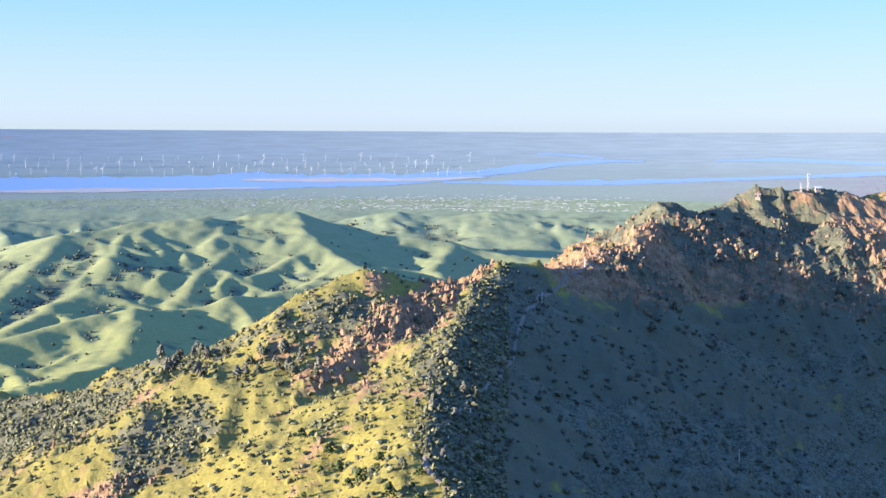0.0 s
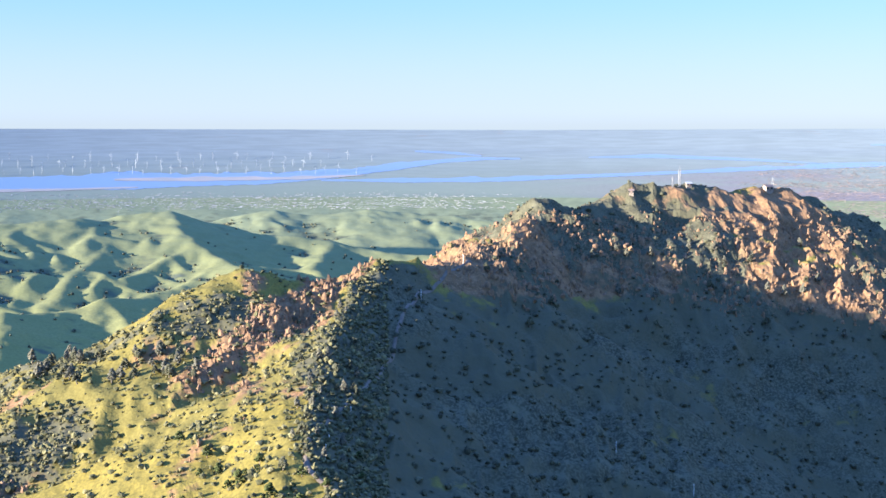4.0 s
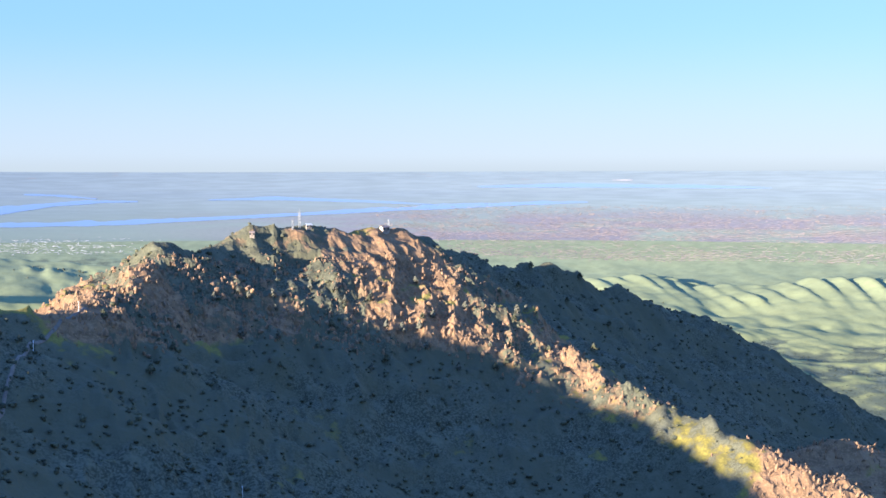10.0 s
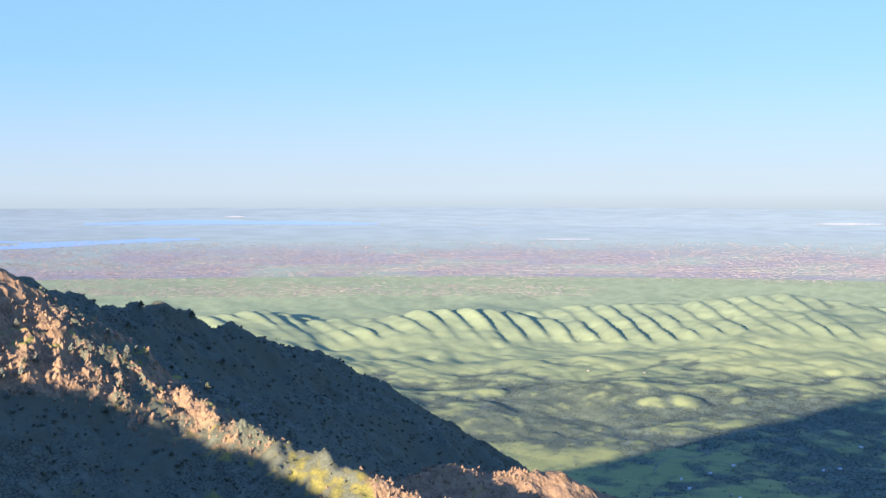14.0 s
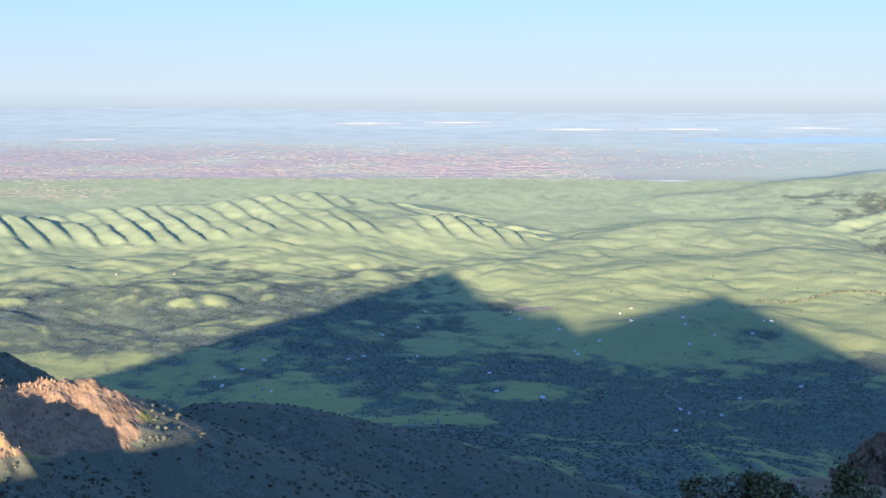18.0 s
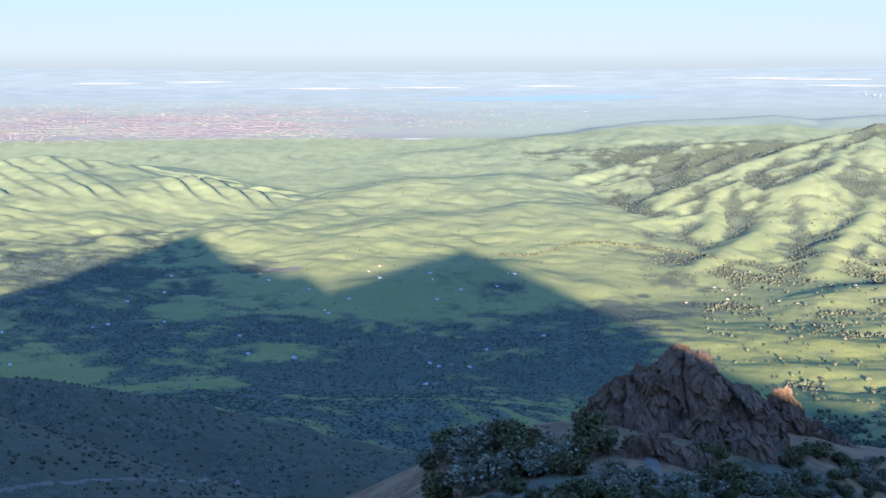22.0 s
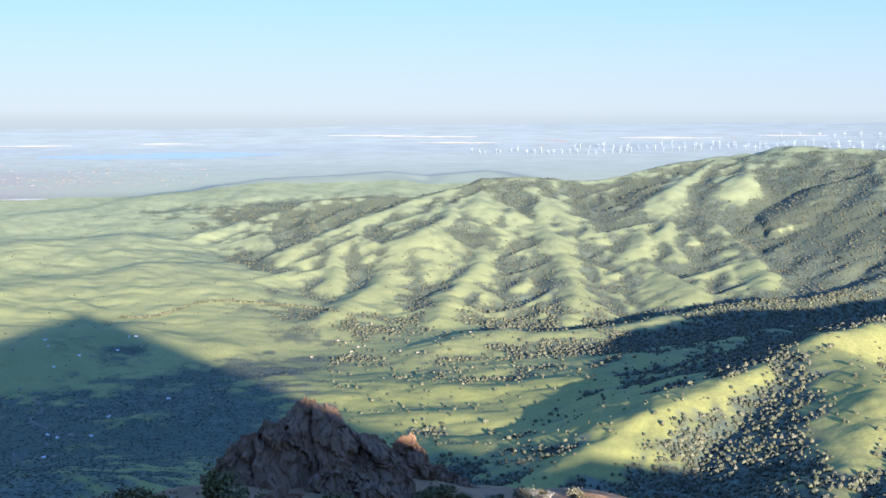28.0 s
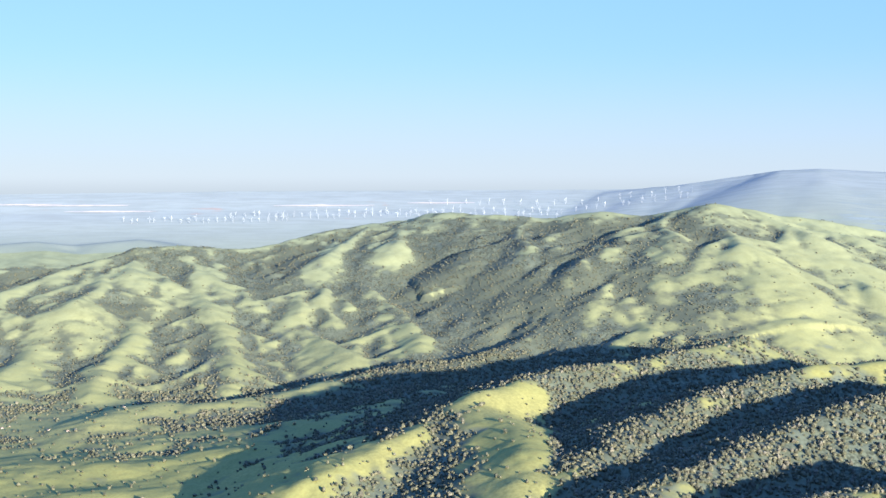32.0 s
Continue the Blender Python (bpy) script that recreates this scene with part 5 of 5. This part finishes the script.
# slender poles on the slopes of the bowl
def marker_pole(place, height):
    root = thing("pole", place, "thin pale pole standing on the shaded slope", "pole", "poles in the bowl")
    bm = bmesh.new()
    rod(bm, (0, 0, -0.5), (0, 0, height), 0.13, 0.09, 6)
    part("shaft", bm_mesh("shaft", bm, WHITE), root)
    bm = bmesh.new()
    rod(bm, (-0.6, 0, height * 0.93), (0.6, 0, height * 0.93), 0.06, 0.06, 5)
    part("crossarm", bm_mesh("crossarm", bm, STEEL), root)


for az, el, h in ((13.4, -14.26, 4.5), (16.9, -15.94, 4.5), (4.5, -7.62, 5.0), (6.4, -6.01, 5.0)):
    marker_pole(sight(az, el, 250), h)


# houses in the valley and on the lit slopes
def cottage(roof, label):
    return hut("house", (0, 0, 0), (9, 6, 2.6), 0, label, roof, WALL_TAN if roof is ROOF_BROWN else WHITE, "house", "valley houses")


PALE = cottage(ROOF_WHITE, "white house with a pale roof in the valley")
BROWN = cottage(ROOF_BROWN, "tan house with a brown roof in the valley")
sites = [(65.4, -12.75), (71.4, -14.02), (72.0, -13.23), (72.6, -13.19), (71.6, -13.08), (51.2, -10.3), (48.8, -7.12), (53.0, -12.42), (52.6, -12.32), (84.75, -9.58), (85.3, -9.77), (85.0, -9.97), (87.2, -9.96),
         (90.4, -9.13), (101.8, -8.78), (102.2, -8.83), (46.3, -7.06), (60.0, -8.95), (56.5, -11.05), (57.2, -10.95), (63.9, -8.95), (64.3, -9.25), (52.2, -12.62), (50.8, -12.1)]
for az, el, n in ((59.5, -10.85, 4), (62.5, -11.75, 5), (66.5, -9.85, 5), (69.5, -9.55, 4), (71.8, -10.18, 5), (74.0, -10.12, 5), (72.2, -12.89, 4), (55.5, -11.85, 4), (52.0, -12.21, 3)):
    sites += [(az + rng.normal(0, 1.05), el + rng.normal(0, 0.65)) for _ in range(n)]
sites += [(83.2, -10.19), (84.4, -9.48), (85.6, -9.72), (88.0, -10.05), (88.3, -10), (91.0, -9.02), (76.8, -11.82), (78.7, -11.9)]
used = set()
for az, el in sites:
    p = sight(az, el, 1150)
    lit = az > 79 or (az < 50 and el > -9)
    kind = PALE if rng.uniform() < 0.5 and not lit else BROWN
    m = pose(*p, 0, 0, rng.uniform(0, 180)) @ Matrix.Diagonal((*(0.7 if lit else 0.8,) * 3, 1))
    if kind.name not in used:
        used.add(kind.name)
        kind.matrix_basis = m
    else:
        copy_thing(kind, m)


TREE_LINE = ((74.8, -8.2), (76, -8.25), (77, -8.05), (78.2, -7.65), (79.5, -7.6), (81, -7.75), (82.6, -7.9), (84.5, -8.2))


# roads and paths that hug the ground
def road(name, stations, width, mat, label, category="path", lift=0.25, skip=60.0):
    pts = [sight(a, e, skip) for a, e in stations]
    fine = []
    for k in range(len(pts) - 1):
        p0, p1, p2, p3 = (pts[max(0, min(len(pts) - 1, k + d))] for d in (-1, 0, 1, 2))
        for s in range(12):
            t = s / 12
            fine.append(0.5 * ((2 * p1) + (p2 - p0) * t + (2 * p0 - 5 * p1 + 4 * p2 - p3) * t * t + (3 * p1 - p0 - 3 * p2 + p3) * t ** 3))
    verts, n = [], len(fine)
    for k, p in enumerate(fine):
        d = fine[min(k + 1, n - 1)] - fine[max(k - 1, 0)]
        d = Vector((d.y, -d.x, 0)).normalized() * width / 2
        for s in (-1, -0.33, 0.33, 1):
            q = p + d * s
            verts.append((q.x, q.y, float(height_at(np.array([q.x]), np.array([q.y]))[0]) + lift - (0.4 if abs(s) == 1 else 0)))
    k = np.arange(n * 4).reshape(n, 4)
    quads = np.stack([k[:-1, :-1], k[:-1, 1:], k[1:, 1:], k[1:, :-1]], -1).reshape(-1, 4)
    return tagged(new(name, raw_mesh(name, verts, quads, mat, True)), label, category, kind="structure")


road("path_ridge", ((1.1, -20.94), (1.5, -18.94), (1.8, -17.44), (0.6, -16.05), (-0.7, -14.95), (-0.5, -13.35)), 1.8, PATH, "pale dirt path over the sunlit grass", skip=230, lift=0.6)
road("path_bowl", ((-0.5, -13.25), (0.6, -12.55), (1.9, -11.54), (3.1, -10.23), (3.4, -9.03), (4.4, -7.22), (6.0, -6.21), (6.8, -5.85)), 1.4, PATH, "narrow dirt path climbing to the saddle", skip=300, lift=0.5)
road("path_canyon", ((7.5, -19.8), (10.0, -19.28), (13.4, -18.86), (16.0, -18.35), (20.0, -17.73), (23.5, -17.31), (26.0, -16.6)), 2.0, PATH, "dirt road through the shaded bowl", skip=250, lift=0.5)
road("path_spur", ((81.8, -21.3), (81.4, -19.3), (81.9, -17.9), (81.7, -16.9)), 1.6, PATH, "trodden dirt path to the crag", skip=20, lift=0.15)
road("path_sunlit", ((92.6, -16.3), (93.1, -16.8), (93.3, -17.6)), 0.8, PATH, "narrow path on the spur's sunlit end", skip=60, lift=0.15)
road("path_farm", ((71.0, -11.47), (71.4, -11.97), (70.9, -12.37), (71.7, -12.88)), 4.0, DIRT, "winding pale farm drive", skip=1200)
road("path_hill", ((49.2, -11.38), (49.9, -10.79), (51.6, -10.61), (51.2, -10.3)), 4.0, DIRT, "pale drive to a lone house", skip=1200)
road("path_toe", ((52, -17.81), (56, -17.55), (60, -17.85), (63, -17.45)), 3.0, DIRT, "faint track on the brushy slope", skip=400)


road("ground_quarry", ((64.2, -8.75), (64.7, -8.8), (65.2, -8.75), (65.7, -8.8)), 26, DIRT, "bare tan pad cut into the sunlit slope", "pad", skip=2000, lift=0.8)

# a line of oaks along the fold of the lit meadows
line = []
for (a0, e0), (a1, e1) in zip(TREE_LINE[:-1], TREE_LINE[1:]):
    n = int((a1 - a0) * 16)
    for k in range(n):
        f = (k + rng.uniform(0, 0.9)) / n
        line.append(sight(a0 + (a1 - a0) * f, e0 + (e1 - e0) * f + rng.normal(0, 0.02), 1800))
stuff("tree_line", clumps(np.array(line), rng.uniform(3.5, 7, len(line)), 0.9, 2, 0.3), OAKS, "row of dark oaks along a creek in the meadows", "trees")


# pale posts beside the ridge path
def post(place):
    root = thing("post", place, "short pale wooden post beside the ridge path", "post", "path posts")
    bm = bmesh.new()
    rod(bm, (0, 0, -0.3), (0, 0, 1.1), 0.16, 0.14, 6)
    part("shaft", bm_mesh("shaft", bm, WHITE), root)
    bm = bmesh.new()
    rod(bm, (0, 0, 1.1), (0, 0, 1.25), 0.2, 0.1, 6)
    part("cap", bm_mesh("cap", bm, WHITE), root)


for az, el in ((0.35, -15.15), (0.1, -14.65), (0.15, -14.15), (0.3, -13.75), (0.7, -13.25), (1.3, -12.54), (2.5, -16.43)):
    post(sight(az, el, 300))


# ---- trees on the ridge ----
def tree_meshes(count, tall, mat, seed):
    """A trunk and a crown of clumps with gaps, about one metre high, to be scaled."""
    g = np.random.default_rng(seed)
    bm = bmesh.new()
    rod(bm, (0, 0, -0.15), (0.02, 0.01, 0.55), 0.05, 0.025, 6)
    for k in range(4):
        a = k * 1.6 + g.uniform(0, 1)
        rod(bm, (0.01, 0, 0.25 + 0.06 * k), (0.22 * math.cos(a), 0.22 * math.sin(a), 0.55 + 0.07 * k), 0.022, 0.008, 5)
    trunk = bm_mesh("trunk", bm, BARK)
    v, f = ICO1
    verts, faces = [], []
    for k in range(count):
        h = g.uniform(0.3, 1.0)
        spread = tall * math.sin(min(1, (1.05 - h) * 1.4) * 1.5708)
        a, d = g.uniform(0, 6.283), spread * math.sqrt(g.uniform(0.1, 1))
        s = g.uniform(0.07, 0.15)
        verts.append(v * s * (1 + g.uniform(-0.4, 0.4, (len(v), 1))) * (1, 1, 0.8) + (d * math.cos(a), d * math.sin(a), h))
        faces.append(f + k * len(v))
    return trunk, raw_mesh("crown", np.concatenate(verts), np.concatenate(faces), mat)


def tree(meshes, label):
    root = thing("tree", (0, 0, 0), label, "tree", "trees on the mountain")
    part("trunk", meshes[0], root)
    part("crown", meshes[1], root)
    return root


KINDS = [tree(tree_meshes(46, 0.26, PALE_OAKS, 3), "slender grey-green pine on the rocky slope"), tree(tree_meshes(52, 0.36, SCRUB, 4), "small dark oak on the ridge"),
         tree(tree_meshes(50, 0.42, GREEN_LEAVES, 5), "round green live oak on the grass slope")]
grove = [(13.4, -7.26, 0, 6), (15.05, -7.45, 0, 6), (2.9, -17.53, 0, 4.5), (2.7, -18.23, 0, 3.6), (8.1, -6.4, 0, 4.5), (26.2, -6.2, 0, 5), (25.8, -6.2, 0, 5), (17.6, -5.24, 0, 5), (12.2, -5.67, 0, 5), (14.8, -5.55, 0, 5),
         (19.9, -6.93, 0, 5), (20.6, -7.22, 0, 6), (21.4, -7.02, 0, 6), (21.7, -7.92, 0, 5), (22.0, -6.52, 0, 5), (11.2, -6.28, 0, 5), (9.6, -6.49, 0, 4), (26.4, -4.2, 1, 5), (28.6, -4.69, 1, 5), (32.3, -5.66, 1, 5),
         (-5.2, -14.45, 2, 4), (-6.4, -13.65, 2, 4), (-3.8, -15.65, 2, 5), (-2.4, -16.35, 2, 5), (-3.0, -17.35, 2, 6), (-1.0, -17.05, 2, 6), (0.2, -16.65, 1, 4), (-1.8, -15.05, 1, 4), (1.0, -11.64, 0, 4), (0.6, -12.85, 0, 4), (0.9, -14.04, 0, 4)]
grove += [(rng.uniform(-6.5, 1.8), rng.uniform(-20.5, -15.2), int(rng.choice([1, 2, 2])), rng.uniform(1.8, 3.6)) for _ in range(46)]
grove += [(rng.uniform(-13, -5.5), rng.uniform(-11.6, -10.2), int(rng.integers(0, 2)), rng.uniform(3.5, 6)) for _ in range(36)]
grove += [(rng.uniform(7, 30), rng.uniform(-9.5, -5.5), int(rng.integers(0, 2)), rng.uniform(3, 5)) for _ in range(40)]
grove += [(rng.uniform(-1.5, 1.6), rng.uniform(-15.5, -8.5), int(rng.integers(0, 2)), rng.uniform(2.5, 4)) for _ in range(30)]
placed = [False] * 3
for az, el, k, size in grove:
    p = sight(az, el + (0.6 if abs(size * 2 % 1) > 1e-6 else 0.0), 215)
    m = pose(p.x, p.y, p.z - 0.2, 0, 0, rng.uniform(0, 360))
    if not placed[k]:
        placed[k] = True
        KINDS[k].matrix_basis = m @ Matrix.Diagonal((size, size, size, 1))
    else:
        c = copy_thing(KINDS[k], m)
        c.scale = (size * rng.uniform(0.85, 1.2), size * rng.uniform(0.85, 1.2), size)


# ---- the crag below the summit ----
def crag_material():
    m, nt, p = nodes_of("crag_rock")
    p.inputs["Roughness"].default_value = 0.92
    big, mid, fine = noise_tex(nt, 0.35, 5), noise_tex(nt, 1.6, 6, 0.65), noise_tex(nt, 7, 5, 0.7)
    c = mixer(nt, ramp(nt, big, 0.35, 0.65), (0.235, 0.135, 0.08), (0.165, 0.10, 0.06))
    c = mixer(nt, ramp(nt, mid, 0.52, 0.75), c, (0.31, 0.21, 0.13))
    c = mixer(nt, ramp(nt, fine, 0.6, 0.8), c, (0.10, 0.08, 0.065))
    nt.links.new(c, p.inputs["Base Color"])
    add = nt.nodes.new("ShaderNodeMath")
    add.inputs[1].default_value = 0.5
    add.operation = "MULTIPLY_ADD"
    nt.links.new(fine, add.inputs[0])
    nt.links.new(mid, add.inputs[2])
    bump(nt, p, add.outputs[0], 1.0, 0.25)
    return m


CRAG = crag_material()


def facets(u, v, size, seed):
    """Broken rock: tilted flat cells with cracks between them."""
    gx, gy = u / size, v / size
    ix, iy = np.floor(gx).astype(np.int64), np.floor(gy).astype(np.int64)
    first, second, value = np.full(u.shape, 9.0), np.full(u.shape, 9.0), np.zeros(u.shape)
    for i in (-1, 0, 1):
        for j in (-1, 0, 1):
            cx, cy = ix + i, iy + j
            ex, ey = gx - cx - lattice(cx, cy, seed), gy - cy - lattice(cx, cy, seed + 1)
            d = np.hypot(ex, ey)
            cell = lattice(cx, cy, seed + 2) - 0.5 + (lattice(cx, cy, seed + 3) - 0.5) * ex * 1.5 + (lattice(cx, cy, seed + 4) - 0.5) * ey * 1.5
            value = np.where(d < first, cell, value)
            second = np.where(d < first, first, np.minimum(second, d))
            first = np.minimum(first, d)
    return value - 0.45 * (1 - np.clip((second - first) / 0.16, 0, 1))


def blade(root, az, r, foot, profile, depth, seed, label=""):
    """A broken rock wall: profile gives (heading, elevation) of its skyline; foot is its base's elevation angle."""
    a = np.array([q[0] for q in profile])
    top = r * np.tan(np.radians([q[1] for q in profile]))
    base = r * math.tan(radians(foot)) - 3
    n, m = int((a[-1] - a[0]) * r / 57.3 / 0.075), 90
    s, d = np.meshgrid(np.linspace(a[0], a[-1], n), np.linspace(-1, 1, m))
    u = np.radians(s - az) * r
    high = np.interp(s, a, top) + facets(u, d * depth + 7, 1.3, seed) * 0.5 + facets(u, d * depth, 0.5, seed + 9) * 0.28
    shape = np.clip(1 - np.abs(d) ** 1.5, 0, 1)
    z = base + (high - base) * shape
    lean = u + 0.35 * z
    rough = facets(lean, z * 0.45, 2.6, seed + 20) * 1.1 + facets(lean, z * 0.55, 0.9, seed + 30) * 0.55 + facets(u, z * 0.7, 0.36, seed + 40) * 0.24
    w = d * depth + rough * np.sign(d + 1e-6) * np.clip(1.2 - np.abs(d), 0, 1) * np.clip(np.abs(d) * 5, 0, 1)
    u = u + (facets(z, w, 1.2, seed + 50)) * 0.35
    ca, sa = math.cos(radians(az)), math.sin(radians(az))
    x, y = (r + w) * sa + u * ca, (r + w) * ca - u * sa
    k = np.arange(n * m).reshape(m, n)
    quads = np.stack([k[:-1, :-1], k[:-1, 1:], k[1:, 1:], k[1:, :-1]], -1).reshape(-1, 4)[:, ::-1]
    me = raw_mesh("rock_block", np.stack([x, y, z + EYE.z], -1), quads, CRAG)
    me.transform(root.matrix_world.inverted())
    part("rock_block", me, root, label)


def crag(az, r, foot, label, name="crag"):
    x, y = r * math.sin(radians(az)), r * math.cos(radians(az))
    return thing(name, (x, y, r * math.tan(radians(foot)) + EYE.z), label, "rock")


big = crag(83.0, 84, -16.7, "dark reddish-brown jagged crag below the summit")
blade(big, 83.6, 86, -16.7, ((80.6, -16.7), (81.0, -14.2), (81.6, -13.0), (82.3, -12.5), (82.7, -12.0), (83.1, -11.95), (83.6, -12.25), (84.2, -12.4), (84.7, -13.0), (85.3, -13.5), (86.0, -13.7), (86.6, -14.2), (87.1, -15.0), (87.8, -16.0), (88.3, -16.9)), 4.6, 3)
blade(big, 80.4, 83.5, -16.7, ((77.6, -16.7), (78.2, -15.4), (78.9, -14.8), (79.5, -14.0), (80.2, -13.55), (80.9, -13.2), (81.6, -13.1), (82.4, -13.9), (83.2, -16.7)), 3.6, 13)
blade(big, 84.8, 81.5, -17.1, ((82.2, -17.1), (83.0, -15.6), (84.0, -14.7), (85.0, -14.8), (86.0, -15.5), (87.0, -16.5), (87.7, -17.2)), 2.8, 33)
small = crag(88.0, 95, -16.8, "smaller rugged crag with a sunlit tip")
blade(small, 87.6, 95, -16.8, ((86.3, -16.8), (86.7, -14.3), (87.3, -13.85), (87.9, -13.8), (88.5, -14.6), (89.1, -16.8)), 2.4, 23)
blade(small, 89.8, 98, -17.0, ((88.3, -16.8), (88.8, -15.0), (89.3, -14.9), (89.9, -15.4), (90.7, -16.0), (91.5, -17.0)), 1.8, 73)
blade(crag(82.0, 73, -17.9, "low weathered rock shelf before the crag", "rock_outcrop"), 82.0, 73, -17.9, ((79.9, -17.9), (80.8, -16.5), (81.7, -15.9), (82.6, -16.0), (83.5, -16.5), (84.6, -17.1), (85.4, -17.9)), 1.2, 43)
blade(crag(87.0, 78, -18.5, "pale brown rock slab beside the path", "rock_outcrop"), 87.0, 78, -18.5, ((85.0, -18.5), (85.8, -17.5), (86.8, -17.4), (88.0, -17.8), (89.0, -18.5)), 1.0, 63)
blade(crag(90.0, 70, -20.3, "low broken rock by the spur's edge", "rock_outcrop"), 90.0, 70, -20.3, ((88.2, -20.3), (89.2, -19.2), (90.2, -19.3), (91.6, -20.3)), 0.9, 83)


def shrub_meshes(mat, seed, count=520, twigs=9, bare=False):
    """Stems and many small leaves, one metre wide."""
    g = np.random.default_rng(seed)
    bm = bmesh.new()
    tips = []
    for k in range(twigs):
        a, d = g.uniform(0, 6.283), g.uniform(0.15, 0.42)
        tip = Vector((d * math.cos(a), d * math.sin(a), g.uniform(0.35, 0.85)))
        mid = tip * 0.5 + Vector((g.uniform(-0.08, 0.08), g.uniform(-0.08, 0.08), 0.05))
        rod(bm, (0, 0, -0.1), mid, 0.022, 0.014, 4)
        rod(bm, mid, tip, 0.014, 0.005, 4)
        for _ in range(2):
            rod(bm, mid, tip + Vector((g.uniform(-0.2, 0.2), g.uniform(-0.2, 0.2), g.uniform(-0.1, 0.15))), 0.01, 0.004, 3)
        tips.append(tip)
    stems = bm_mesh("stem", bm, DEAD if bare else BARK)
    lobes = [np.array(t) * g.uniform(0.75, 1.0) for t in tips]
    c = np.array([lobes[g.integers(0, len(lobes))] + g.normal(0, 0.13, 3) for _ in range(count)])
    c[:, 2] = np.abs(c[:, 2]) + 0.02
    ax, bx = g.normal(0, 1, (count, 3)), g.normal(0, 1, (count, 3))
    ax /= np.linalg.norm(ax, axis=1)[:, None]
    bx = np.cross(ax, bx)
    bx /= np.linalg.norm(bx, axis=1)[:, None]
    s = g.uniform(0.028, 0.06, (count, 1))
    v = np.stack([c - ax * s * 1.6, c + bx * s, c + ax * s * 1.6, c - bx * s], 1)
    return stems, raw_mesh("foliage", v, np.arange(count * 4).reshape(-1, 4), mat)


def shrub(meshes, label):
    root = thing("shrub", (0, 0, 0), label, "shrub", "shrubs below the summit")
    part("stem", meshes[0], root)
    part("foliage", meshes[1], root)
    return root


SHRUBS = [shrub(shrub_meshes(LEAVES, 1, 1500, 12), "dense dark green shrub on the spur"), shrub(shrub_meshes(LEAVES, 2, 1300, 11), "low dark shrub by the dirt path"),
          shrub(shrub_meshes(GREY_LEAVES, 3, 1300, 12), "grey-leaved shrub on the spur"), shrub(shrub_meshes(GREY_LEAVES, 4, 60, 14, True), "pale half-dead branching shrub")]
done = [False] * 4
beds = [(79.4, -17.2, 0, 2.4), (80.1, -17.7, 0, 2.2), (79.0, -18.1, 0, 2.0), (81.5, -17.6, 0, 1.8), (78.0, -18.7, 1, 1.8), (77.4, -17.9, 3, 2.0), (84.5, -17.8, 0, 1.8), (85.2, -17.9, 1, 1.9), (76.0, -18.9, 0, 2.6), (75.0, -19.3, 2, 2.6),
        (73.8, -19.6, 2, 2.6), (72.4, -19.8, 0, 2.4), (82.0, -19.3, 2, 2.2), (83.6, -19.2, 2, 2.0), (85.8, -18.7, 1, 1.9), (86.8, -18.9, 1, 1.9), (80.9, -19.7, 2, 2.0), (88.6, -17.6, 0, 1.8), (89.6, -17.3, 0, 1.9), (90.6, -17.5, 1, 1.8), (91.6, -17.9, 3, 2.0)]
beds += [(rng.uniform(71, 94), rng.uniform(-22.5, -17.6), int(rng.choice([0, 0, 1, 2, 2, 3])), rng.uniform(0.6, 1.5)) for _ in range(100)]
beds += [(rng.uniform(71.5, 78.5), rng.uniform(-18.8, -17.4), int(rng.choice([0, 2])), rng.uniform(1.6, 2.8)) for _ in range(26)]
beds += [(rng.uniform(78, 89), rng.uniform(-21.5, -18.5), int(rng.choice([0, 1, 2, 2])), rng.uniform(1.0, 1.9)) for _ in range(60)]
beds += [(rng.uniform(87.5, 96.5), rng.uniform(-19.5, -17.0), int(rng.choice([0, 1, 2, 3])), rng.uniform(0.7, 1.6)) for _ in range(70)]
for az, el, k, size in beds:
    if (81.4 < az < 83.2 and el > -20.5 or 79.5 < az < 88 and el > -18.4) and size < 1.8:
        continue
    size *= 0.78
    p = sight(az - 0.5, el + 0.7, 30)
    if p.xy.length > 130:
        continue
    m = pose(p.x, p.y, p.z - 0.1, 0, 0, rng.uniform(0, 360))
    if not done[k]:
        done[k] = True
        SHRUBS[k].matrix_basis = m @ Matrix.Diagonal((size, size, size, 1))
    else:
        c = copy_thing(SHRUBS[k], m)
        c.scale = (size * rng.uniform(0.85, 1.3), size * rng.uniform(0.85, 1.3), size * rng.uniform(0.6, 0.95))
